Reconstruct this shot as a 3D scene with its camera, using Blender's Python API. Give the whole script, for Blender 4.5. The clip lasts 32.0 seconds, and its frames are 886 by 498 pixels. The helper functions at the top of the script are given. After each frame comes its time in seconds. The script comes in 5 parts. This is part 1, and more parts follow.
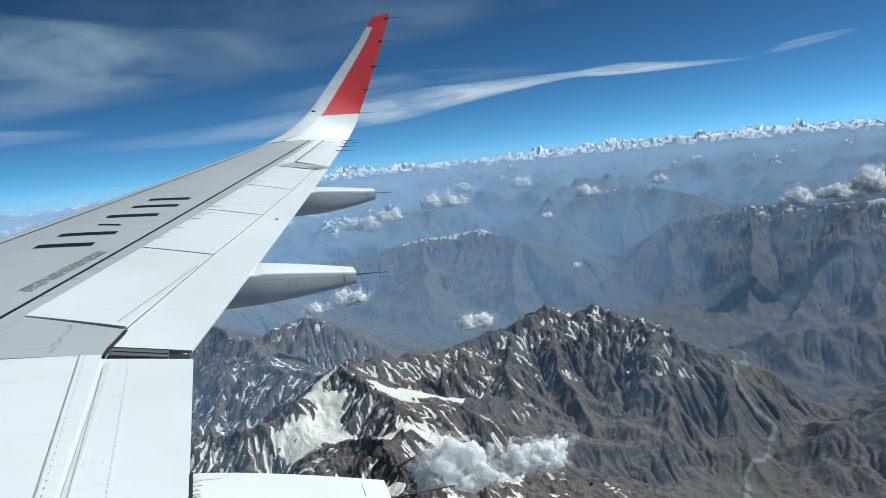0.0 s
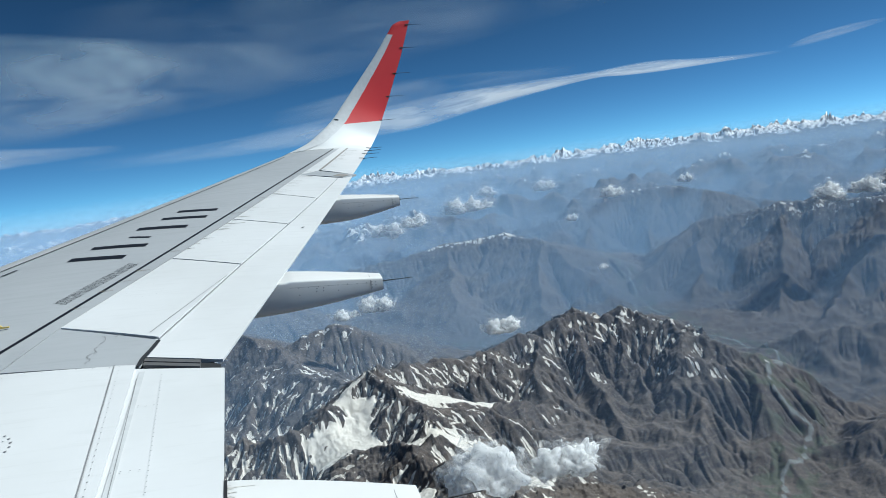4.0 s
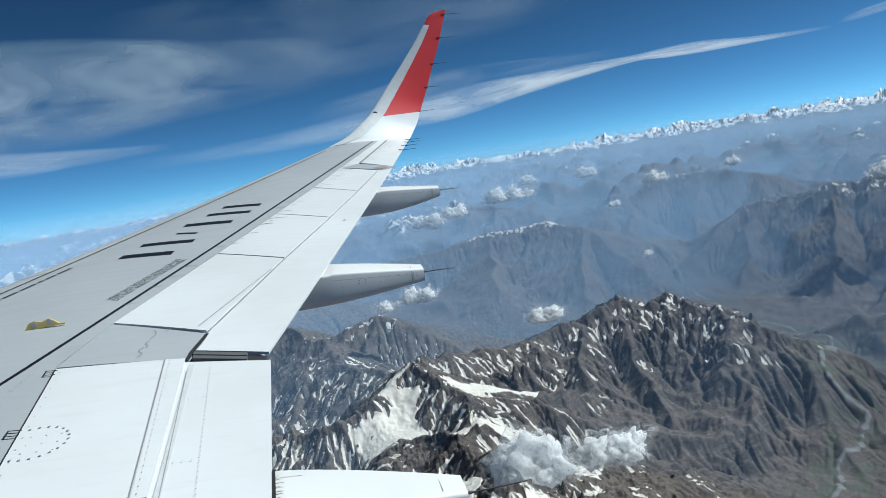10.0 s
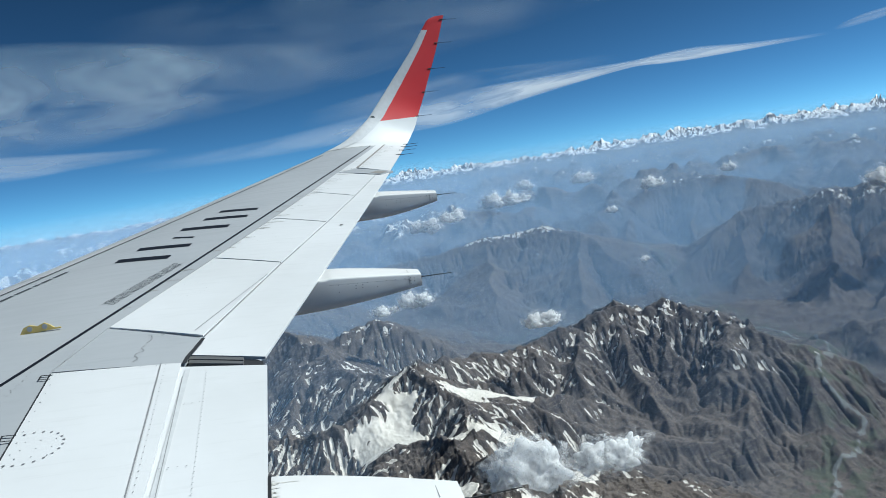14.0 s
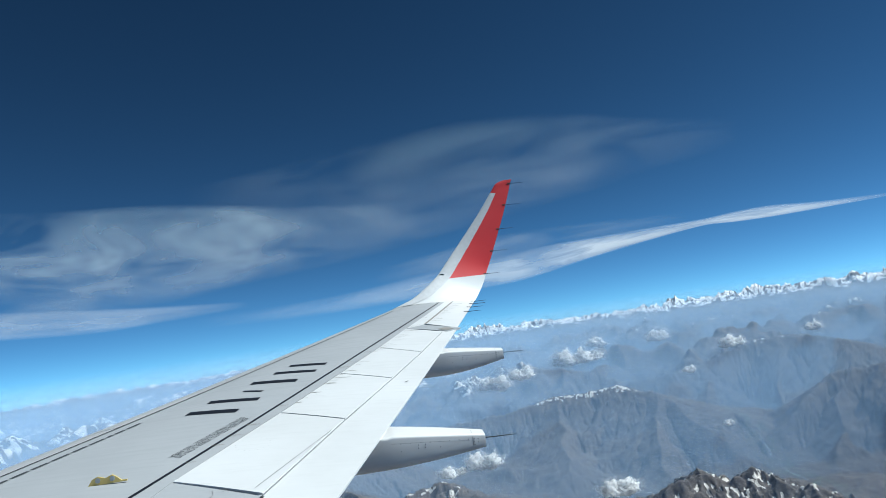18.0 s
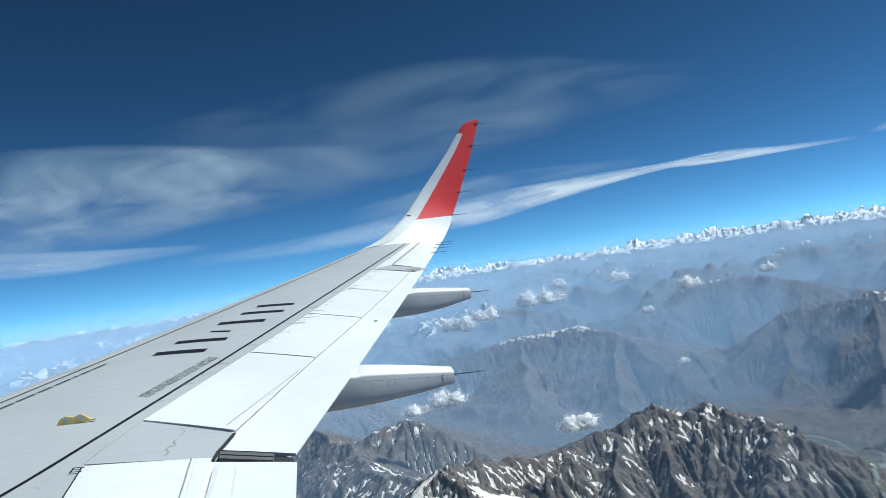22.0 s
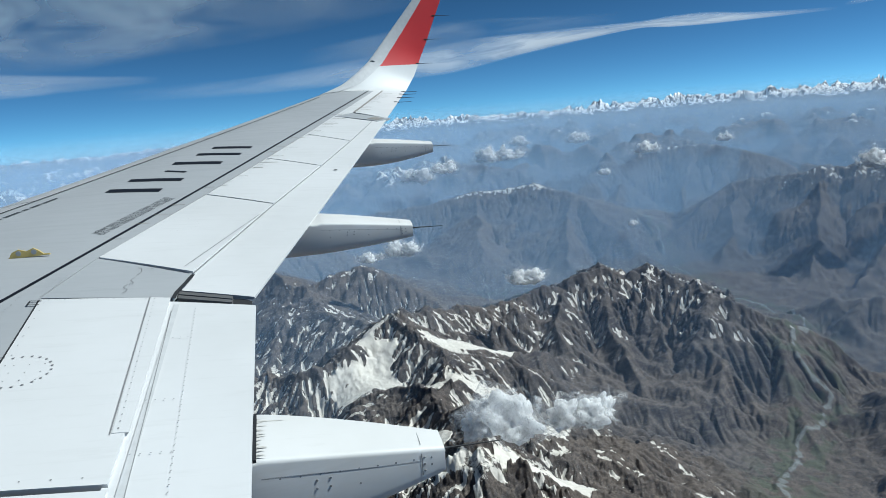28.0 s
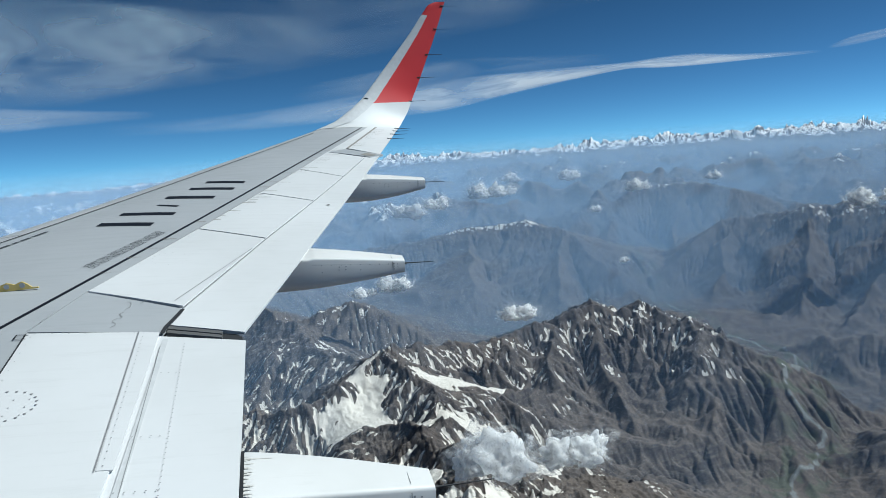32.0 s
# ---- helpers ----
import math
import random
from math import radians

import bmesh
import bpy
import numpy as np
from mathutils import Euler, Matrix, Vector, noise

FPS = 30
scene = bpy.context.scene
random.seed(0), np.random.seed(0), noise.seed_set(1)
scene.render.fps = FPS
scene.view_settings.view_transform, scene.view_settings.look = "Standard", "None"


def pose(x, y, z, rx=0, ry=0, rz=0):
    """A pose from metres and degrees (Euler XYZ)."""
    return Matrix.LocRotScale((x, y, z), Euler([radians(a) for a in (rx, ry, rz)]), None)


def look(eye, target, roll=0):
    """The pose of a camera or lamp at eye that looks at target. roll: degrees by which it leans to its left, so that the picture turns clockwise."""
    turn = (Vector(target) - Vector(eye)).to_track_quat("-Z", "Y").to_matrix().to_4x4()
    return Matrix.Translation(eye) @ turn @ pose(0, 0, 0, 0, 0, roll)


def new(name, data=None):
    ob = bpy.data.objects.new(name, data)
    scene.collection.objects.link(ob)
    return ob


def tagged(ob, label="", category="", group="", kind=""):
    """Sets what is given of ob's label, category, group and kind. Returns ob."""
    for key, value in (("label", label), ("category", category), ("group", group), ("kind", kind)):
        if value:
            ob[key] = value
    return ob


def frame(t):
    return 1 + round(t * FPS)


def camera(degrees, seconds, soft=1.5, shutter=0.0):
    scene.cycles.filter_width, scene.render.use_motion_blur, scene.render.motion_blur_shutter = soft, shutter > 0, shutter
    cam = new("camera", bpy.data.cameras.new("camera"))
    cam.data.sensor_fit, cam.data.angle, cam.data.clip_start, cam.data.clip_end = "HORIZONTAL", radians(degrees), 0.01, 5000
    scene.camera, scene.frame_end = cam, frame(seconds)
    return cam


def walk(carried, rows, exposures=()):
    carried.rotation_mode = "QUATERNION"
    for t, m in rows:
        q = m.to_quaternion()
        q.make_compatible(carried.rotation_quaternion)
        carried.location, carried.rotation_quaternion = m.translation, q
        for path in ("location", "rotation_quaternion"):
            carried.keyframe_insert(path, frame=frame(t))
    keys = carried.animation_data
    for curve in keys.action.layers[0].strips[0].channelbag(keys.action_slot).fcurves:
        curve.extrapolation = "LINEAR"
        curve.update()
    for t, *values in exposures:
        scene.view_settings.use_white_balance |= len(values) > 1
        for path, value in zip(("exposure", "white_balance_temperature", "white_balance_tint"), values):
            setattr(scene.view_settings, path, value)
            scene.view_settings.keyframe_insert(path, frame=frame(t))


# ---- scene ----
# Aeroplane frame: x aft, y outboard along the starboard wing, z up; the cabin seat is beside the wing root.
# The landscape below stands at 1:40 so that its far range fits the lens's depth.
cam = camera(65.5, 32.0, soft=0.78)
# seconds, eye x y z, yaw, pitch, roll
ROWS = [
    (0.0, 6.419, 1.786, 1.678, -17.29, -8.46, -5.63),
    (0.5, 6.416, 1.783, 1.675, -16.55, -8.03, -6.34),
    (1.0, 6.418, 1.783, 1.675, -16.25, -7.68, -6.72),
    (1.5, 6.420, 1.786, 1.673, -16.46, -7.67, -7.17),
    (2.0, 6.413, 1.787, 1.673, -16.11, -7.59, -7.09),
    (2.5, 6.411, 1.784, 1.672, -15.95, -7.83, -6.78),
    (3.0, 6.417, 1.782, 1.682, -15.47, -7.83, -7.04),
    (3.5, 6.415, 1.786, 1.675, -15.32, -7.82, -7.24),
    (5.5, 6.411, 1.783, 1.678, -14.56, -7.94, -7.64),
    (6.0, 6.416, 1.788, 1.677, -13.14, -8.67, -7.99),
    (6.5, 6.431, 1.801, 1.675, -10.82, -8.65, -9.40),
    (7.0, 6.423, 1.803, 1.677, -10.97, -8.43, -9.29),
    (7.5, 6.440, 1.804, 1.678, -12.66, -8.24, -8.14),
    (8.0, 6.425, 1.790, 1.675, -14.11, -7.82, -7.90),
    (8.5, 6.421, 1.788, 1.681, -13.55, -7.81, -7.68),
    (9.0, 6.419, 1.786, 1.678, -13.35, -7.79, -8.14),
    (9.5, 6.417, 1.790, 1.676, -13.38, -7.84, -8.78),
    (10.0, 6.422, 1.791, 1.676, -11.69, -8.16, -8.94),
    (10.5, 6.422, 1.798, 1.678, -11.91, -8.19, -8.56),
    (11.0, 6.423, 1.796, 1.680, -12.10, -8.01, -8.74),
    (11.5, 6.423, 1.795, 1.680, -11.94, -8.07, -8.74),
    (12.0, 6.430, 1.799, 1.681, -11.76, -8.04, -9.21),
    (12.5, 6.428, 1.796, 1.680, -11.78, -8.05, -9.37),
    (13.0, 6.425, 1.797, 1.679, -11.96, -7.93, -9.09),
    (13.5, 6.422, 1.798, 1.676, -12.07, -7.82, -8.83),
    (15.5, 6.422, 1.793, 1.678, -11.65, -7.80, -8.81),
    (16.0, 6.411, 1.795, 1.706, -10.53, -5.72, -9.31),
    (16.5, 6.418, 1.770, 1.685, -8.45, 1.08, -7.28),
    (17.0, 6.425, 1.758, 1.684, -7.73, 1.58, -6.84),
    (17.5, 6.435, 1.748, 1.690, -8.15, 3.00, -6.65),
    (18.0, 6.453, 1.734, 1.689, -8.21, 5.80, -8.19),
    (18.5, 6.490, 1.725, 1.697, -11.14, 5.83, -9.44),
    (19.0, 6.487, 1.711, 1.686, -12.94, 2.41, -11.88),
    (19.5, 6.469, 1.703, 1.678, -13.36, 2.68, -10.45),
    (20.0, 6.453, 1.702, 1.679, -12.45, 3.58, -6.63),
    (20.5, 6.433, 1.718, 1.682, -10.87, 3.43, -6.36),
    (21.0, 6.418, 1.733, 1.671, -7.69, 2.84, -7.75),
    (21.5, 6.415, 1.752, 1.673, -9.88, 1.56, -7.85),
    (22.0, 6.411, 1.763, 1.673, -10.42, 0.63, -8.18),
    (22.5, 6.414, 1.782, 1.698, -10.79, 1.14, -11.11),
    (23.0, 6.390, 1.785, 1.675, -9.88, 0.91, -9.79),
    (23.5, 6.401, 1.799, 1.655, -11.96, -5.75, -6.56),
    (24.0, 6.402, 1.816, 1.661, -14.12, -9.17, -4.60),
    (24.5, 6.401, 1.840, 1.674, -13.91, -12.65, -3.73),
    (25.0, 6.406, 1.824, 1.669, -14.13, -11.31, -4.87),
    (25.5, 6.402, 1.823, 1.665, -14.10, -10.75, -4.72),
    (27.5, 6.396, 1.791, 1.697, -13.58, -12.30, -3.70),
    (28.0, 6.391, 1.789, 1.698, -12.48, -11.95, -4.71),
    (28.5, 6.394, 1.792, 1.696, -14.19, -10.38, -3.72),
    (29.0, 6.389, 1.790, 1.696, -14.74, -9.84, -3.54),
    (29.5, 6.388, 1.785, 1.696, -14.05, -10.29, -3.69),
    (30.0, 6.394, 1.792, 1.699, -12.56, -10.49, -4.44),
    (30.5, 6.396, 1.790, 1.695, -12.37, -10.23, -5.10),
    (31.0, 6.390, 1.787, 1.697, -12.72, -9.83, -4.87),
    (31.5, 6.392, 1.784, 1.698, -13.03, -9.31, -4.53),
    (32.0, 6.390, 1.789, 1.697, -13.40, -9.04, -4.23)
]
walk(cam, [(t, pose(x, y, z, 0, 0, yaw) @ pose(0, 0, 0, 90 + pitch) @ pose(0, 0, 0, 0, 0, roll))
           for t, x, y, z, yaw, pitch, roll in ROWS],
     [(0, 0.30, 5750, -1), (15.5, 0.30, 5750, -1), (17.5, 0.45, 5750, -1), (19.5, 0.50, 5750, -1), (21.0, 0.57, 5750, -1), (23.0, 0.52, 5750, -1), (24.0, 0.29, 5750, -1), (28.0, 0.22, 5750, -1), (32, 0.21, 5750, -1)])
EYE = (6.42, 1.79, 1.68)          # the seat's eye, over which the landscape is laid out
UNIT = 190.0                      # metres to one unit of the landscape plan

# ---- light ----
SUN_AZ, SUN_EL = -7.0, 50.0       # degrees from +x to +y, and up
world = bpy.data.worlds.new("world")
scene.world = world
world.use_nodes = True
wn, wl = world.node_tree.nodes, world.node_tree.links
wn.clear()
w_out = wn.new("ShaderNodeOutputWorld")
w_bg = wn.new("ShaderNodeBackground")
w_sky = wn.new("ShaderNodeTexSky")
w_sky.sky_type = 'NISHITA'
w_sky.sun_disc = False
w_sky.sun_elevation = radians(SUN_EL)
w_sky.sun_rotation = radians(90.0 - SUN_AZ)
w_sky.altitude = 9000.0
w_sky.air_density, w_sky.dust_density, w_sky.ozone_density = 0.85, 0.3, 0.9
w_tc = wn.new("ShaderNodeTexCoord")
w_sep = wn.new("ShaderNodeSeparateXYZ")
w_add = wn.new("ShaderNodeMath")
w_add.operation = 'ADD'
w_add.inputs[1].default_value = 0.035       # the horizon dips below the eye at this height
w_max = wn.new("ShaderNodeMath")
w_max.operation = 'MAXIMUM'
w_max.inputs[1].default_value = 0.004
w_com = wn.new("ShaderNodeCombineXYZ")
wl.new(w_tc.outputs["Generated"], w_sep.inputs[0])
wl.new(w_sep.outputs[2], w_add.inputs[0])
wl.new(w_add.outputs[0], w_max.inputs[0])
wl.new(w_sep.outputs[0], w_com.inputs[0])
wl.new(w_sep.outputs[1], w_com.inputs[1])
wl.new(w_max.outputs[0], w_com.inputs[2])
wl.new(w_com.outputs[0], w_sky.inputs["Vector"])
w_dim = wn.new("ShaderNodeVectorMath")
w_dim.operation = 'SCALE'
w_dim.inputs["Scale"].default_value = 0.10
w_gam = wn.new("ShaderNodeGamma")
w_gam.inputs[1].default_value = 1.38
wl.new(w_sky.outputs[0], w_dim.inputs[0])
wl.new(w_dim.outputs[0], w_gam.inputs[0])
w_tint = wn.new("ShaderNodeVectorMath")
w_tint.operation = 'MULTIPLY'
w_tint.inputs[1].default_value = (0.84, 1.10, 0.97)      # thin dry air
wl.new(w_gam.outputs[0], w_tint.inputs[0])
wl.new(w_tint.outputs[0], w_bg.inputs[0])
w_bg.inputs[1].default_value = 1.07
wl.new(w_bg.outputs[0], w_out.inputs[0])
sun = new("sun", bpy.data.lights.new("sun", 'SUN'))
sun.data.energy, sun.data.angle, sun.data.color = 4.5, radians(0.53), (1.0, 0.965, 0.92)
sun_way = Vector((math.cos(radians(SUN_AZ)) * math.cos(radians(SUN_EL)), math.sin(radians(SUN_AZ)) * math.cos(radians(SUN_EL)), math.sin(radians(SUN_EL))))
sun.matrix_world = look(sun_way * 100, (0, 0, 0))
scene.cycles.transparent_max_bounces = 40


# ---- materials ----
def material(name):
    m = bpy.data.materials.new(name)
    m.use_nodes = True
    nt = m.node_tree
    return m, nt.nodes, nt.links, nt.nodes["Principled BSDF"]


def noise_node(n, l, scale, detail=4.0, rough=0.55, coord="Object", stretch=None, distort=0.0):
    tc = n.new("ShaderNodeTexCoord")
    src = tc.outputs[coord]
    if stretch:
        mp = n.new("ShaderNodeMapping")
        mp.inputs["Scale"].default_value = stretch
        l.new(src, mp.inputs[0])
        src = mp.outputs[0]
    t = n.new("ShaderNodeTexNoise")
    t.inputs["Scale"].default_value, t.inputs["Detail"].default_value, t.inputs["Roughness"].default_value = scale, detail, rough
    t.inputs["Distortion"].default_value = distort
    l.new(src, t.inputs["Vector"])
    return t.outputs[0]


def ramp(n, l, src, stops):
    r = n.new("ShaderNodeValToRGB")
    e = r.color_ramp.elements
    while len(e) < len(stops):
        e.new(0.5)
    for q, (p, c) in zip(e, stops):
        q.position, q.color = p, (*c, 1) if len(c) == 3 else c
    l.new(src, r.inputs[0])
    return r.outputs[0]


def mix(n, l, fac, a, b, kind='MIX'):
    m = n.new("ShaderNodeMix")
    m.data_type, m.blend_type = 'RGBA', kind
    for s, v in ((m.inputs[0], fac), (m.inputs[6], a), (m.inputs[7], b)):
        if isinstance(v, (int, float)):
            s.default_value = v
        elif isinstance(v, tuple):
            s.default_value = (*v, 1)
        else:
            l.new(v, s)
    return m.outputs[2]


def paint(name, base, worn, rough=0.35, streak=(0.6, 6, 6)):
    """Aircraft paint: slight mottling, streaks of dirt along the airflow, fine relief."""
    m, n, l, p = material(name)
    big = noise_node(n, l, 0.9, 5, 0.6)
    st = noise_node(n, l, 2.2, 5, 0.65, stretch=streak)
    c = mix(n, l, ramp(n, l, big, [(0.35, (0, 0, 0)), (0.75, (0.5, 0.5, 0.5))]), base, worn)
    c = mix(n, l, ramp(n, l, st, [(0.55, (0, 0, 0)), (0.85, (0.55, 0.55, 0.55))]), c, worn)
    l.new(c, p.inputs["Base Color"])
    l.new(ramp(n, l, st, [(0.3, (rough,) * 3), (0.8, (rough + 0.2,) * 3)]), p.inputs["Roughness"])
    b = n.new("ShaderNodeBump")
    b.inputs["Strength"].default_value, b.inputs["Distance"].default_value = 0.06, 0.01
    l.new(noise_node(n, l, 3.0, 3), b.inputs["Height"])
    l.new(b.outputs[0], p.inputs["Normal"])
    return m


def plain(name, col, rough=0.5, metal=0.0):
    m, n, l, p = material(name)
    t = noise_node(n, l, 14.0, 4)
    l.new(mix(n, l, t, tuple(v * 0.8 for v in col), tuple(min(1, v * 1.15) for v in col)), p.inputs["Base Color"])
    p.inputs["Roughness"].default_value, p.inputs["Metallic"].default_value = rough, metal
    return m


M_GREY = paint("wing_grey_paint", (0.375, 0.385, 0.40), (0.29, 0.30, 0.315), 0.42)
M_WHITE = paint("wing_white_paint", (0.64, 0.64, 0.645), (0.50, 0.50, 0.495), 0.38)
M_SLAT = paint("slat_bare_paint", (0.44, 0.44, 0.445), (0.35, 0.35, 0.36), 0.35)
M_FAIR = paint("fairing_paint", (0.70, 0.69, 0.68), (0.52, 0.51, 0.48), 0.4)
M_DARK = plain("seal_rubber", (0.02, 0.021, 0.024), 0.7)
M_BLACK = plain("black_marking_paint", (0.006, 0.007, 0.012), 0.5)
M_TEXT = plain("grey_stencil_paint", (0.05, 0.055, 0.06), 0.6)
M_STAIN = plain("oil_stained_paint", (0.27, 0.255, 0.235), 0.55)
M_DUST = plain("dusty_paint", (0.60, 0.58, 0.54), 0.6)
M_SEALANT = plain("pale_sealant", (0.55, 0.555, 0.56), 0.5)
M_STEEL = plain("worn_steel", (0.33, 0.32, 0.31), 0.4, 0.7)
M_RIVET = plain("fastener_dark", (0.27, 0.272, 0.275), 0.5)
M_YELLOW = plain("yellow_lug_paint", (0.62, 0.47, 0.15), 0.5)
M_GLASS = plain("lamp_lens", (0.03, 0.04, 0.05), 0.08)
M_CABIN = plain("cabin_plastic", (0.035, 0.036, 0.04), 0.7)


def winglet_paint():
    m, n, l, p = material("winglet_livery")
    g = n.new("ShaderNodeNewGeometry")
    s = n.new("ShaderNodeSeparateXYZ")
    l.new(g.outputs["Position"], s.inputs[0])
    step = n.new("ShaderNodeMath")
    step.operation = 'GREATER_THAN'
    step.inputs[1].default_value = 2.545
    l.new(s.outputs[2], step.inputs[0])
    t = noise_node(n, l, 1.6, 5, 0.6)
    red = mix(n, l, t, (0.62, 0.022, 0.026), (0.50, 0.018, 0.022))
    wht = mix(n, l, t, (0.68, 0.68, 0.68), (0.58, 0.58, 0.57))
    l.new(mix(n, l, step.outputs[0], wht, red), p.inputs["Base Color"])
    p.inputs["Roughness"].default_value = 0.50
    return m


M_WINGLET = winglet_paint()


def part(name, bm, mat, parent=None, label=""):
    me = bpy.data.meshes.new(name)
    bm.normal_update()
    bm.to_mesh(me)
    bm.free()
    me.materials.append(mat)
    ob = new(name, me)
    if parent:
        ob.parent = parent
    return tagged(ob, label)


def smooth(ob, angle=40):
    ob.data.polygons.foreach_set("use_smooth", [True] * len(ob.data.polygons))
    ob.data.set_sharp_from_angle(angle=radians(angle))
    return ob


# ---- the wing's surface ----
Y_KINK, Y_ROOT, Y_TIP = 6.27, 2.02, 15.95


def x_te(y):
    return 6.12 if y <= Y_KINK else 6.12 + (y - Y_KINK) * 3.21 / (17.05 - Y_KINK)


def x_le(y):
    return (y - 1.98) * 0.52


def surf(x, y):
    """Height of the upper skin."""
    xl, xt = x_le(y), x_te(y)
    ch = xt - xl
    c = min(max((x - xl) / ch, 0.0), 1.0)
    u = y - 1.98
    return 0.1262 * u + 0.00112 * u * u + 0.0190 * ch * (1 - c) + 0.041 * ch * 2.598 * math.sqrt(c) * (1 - c)


def depth(x, y):
    """Thickness of the wing under (x, y)."""
    xl, xt = x_le(y), x_te(y)
    ch = xt - xl
    c = min(max((x - xl) / ch, 0.0), 1.0)
    return 0.045 * ch * 2.598 * math.sqrt(c) * (1 - c) + 0.012


def cx(c, y):
    return x_le(y) + c * (x_te(y) - x_le(y))


def panel(name, mat, parent, corners, nu, nv, lift=0.0, thick=None, label="", inset=0.006):
    """A closed plate that follows the skin over a four-sided outline: fwd-in, aft-in, aft-out, fwd-out."""
    bm = bmesh.new()
    a, b, c, d = [Vector(q) for q in corners]
    mid = (a + b + c + d) / 4
    a, b, c, d = [q + (mid - q).normalized() * inset * 1.4 for q in (a, b, c, d)]
    top, bot = [], []
    for i in range(nu + 1):
        u = i / nu
        rt, rb = [], []
        for j in range(nv + 1):
            v = j / nv
            p = (a * (1 - u) + b * u) * (1 - v) + (d * (1 - u) + c * u) * v
            z = surf(p.x, p.y) + lift
            t = depth(p.x, p.y) if thick is None else thick
            rt.append(bm.verts.new((p.x, p.y, z)))
            rb.append(bm.verts.new((p.x, p.y, z - t)))
        top.append(rt)
        bot.append(rb)
    for i in range(nu):
        for j in range(nv):
            bm.faces.new((top[i][j], top[i + 1][j], top[i + 1][j + 1], top[i][j + 1]))
            bm.faces.new((bot[i][j], bot[i][j + 1], bot[i + 1][j + 1], bot[i + 1][j]))
    for i in range(nu):
        bm.faces.new((top[i][0], bot[i][0], bot[i + 1][0], top[i + 1][0]))
        bm.faces.new((top[i][nv], top[i + 1][nv], bot[i + 1][nv], bot[i][nv]))
    for j in range(nv):
        bm.faces.new((top[0][j], top[0][j + 1], bot[0][j + 1], bot[0][j]))
        bm.faces.new((top[nu][j], bot[nu][j], bot[nu][j + 1], top[nu][j + 1]))
    bmesh.ops.recalc_face_normals(bm, faces=bm.faces)
    return smooth(part(name, bm, mat, parent, label), 35)


wing = tagged(new("aeroplane_wing"), "grey and white airliner wing with a red upswept winglet", "aeroplane wing")

# dark inner structure that shows in the gaps
for y0, y1 in ((Y_ROOT, Y_KINK), (Y_KINK, Y_TIP)):
    panel("wing_structure", M_DARK, wing, [(cx(0.03, y0), y0), (cx(0.86, y0), y0), (cx(0.86, y1), y1), (cx(0.03, y1), y1)], 16, 24, lift=-0.045, thick=0.02)
# fixed skin
C_SLAT, C_SP = 0.144, 0.640
panel("upper_skin", M_GREY, wing, [(cx(C_SLAT, Y_ROOT), Y_ROOT), (5.085, Y_ROOT), (4.828, 6.42), (cx(C_SLAT, 6.42), 6.42)], 14, 14, inset=0.0, thick=0.03)
panel("upper_skin", M_GREY, wing, [(cx(C_SLAT, 6.42), 6.42), (4.828, 6.42), (cx(C_SP, 7.08), 7.08), (cx(C_SLAT, 7.08), 7.08)], 14, 4, inset=0.0, thick=0.03)
panel("upper_skin", M_GREY, wing, [(cx(C_SLAT, 7.08), 7.08), (cx(C_SP, 7.08), 7.08), (cx(C_SP, Y_TIP), Y_TIP), (cx(C_SLAT, Y_TIP), Y_TIP)], 14, 40, inset=0.0, thick=0.03)
for y0, y1 in ((Y_ROOT, Y_KINK), (Y_KINK, Y_TIP)):
    panel("lower_skin", M_GREY, wing, [(cx(0.05, y0), y0), (cx(0.7, y0), y0), (cx(0.7, y1), y1), (cx(0.05, y1), y1)], 12, 20, lift=-0.03, inset=0.0)
# wedge of fixed skin between the inner and the outer spoilers
panel("fixed_skin_wedge", M_GREY, wing, [(4.83, 6.385), (5.62, 6.30), (5.70, 6.70), (cx(C_SP, 7.07), 7.07)], 8, 5, thick=0.03, label="grey fixed skin panel with wavy sealant lines")
# slats
for y0, y1 in ((Y_ROOT, 6.0), (6.0, 8.95), (8.95, 11.8), (11.8, 14.3), (14.3, Y_TIP)):
    panel("leading_edge_slat", M_SLAT, wing, [(cx(0.001, y0), y0), (cx(C_SLAT, y0), y0), (cx(C_SLAT, y1), y1), (cx(0.001, y1), y1)], 12, 10, lift=0.002, inset=0.008)
# spoilers: forward and aft inner corners, then the next ones
SP = [((5.03, 7.05), (5.70, 6.71)), ((5.655, 8.67), (6.27, 8.34)), ((6.225, 10.18), (6.82, 9.82)), ((6.765, 11.61), (7.32, 11.20)), ((7.28, 13.03), (7.83, 12.67))]
for (f0, a0), (f1, a1) in zip(SP, SP[1:]):
    panel("spoiler", M_WHITE, wing, [f0, a0, a1, f1], 8, 10, lift=0.010, thick=0.03, inset=0.010)
panel("inboard_spoiler", M_WHITE, wing, [(4.955, 4.44), (5.60, 4.41), (5.605, 6.30), (4.845, 6.355)], 8, 10, lift=0.010, thick=0.03, inset=0.008)
panel("fixed_skin_inboard", M_WHITE, wing, [(5.10, Y_ROOT), (5.60, Y_ROOT), (5.60, 4.40), (4.965, 4.43)], 8, 10, lift=0.004, thick=0.03)
panel("wear_strip", M_WHITE, wing, [(5.547, 4.76), (5.614, 4.76), (5.606, 6.285), (5.487, 6.305)], 2, 12, lift=0.014, thick=0.006)
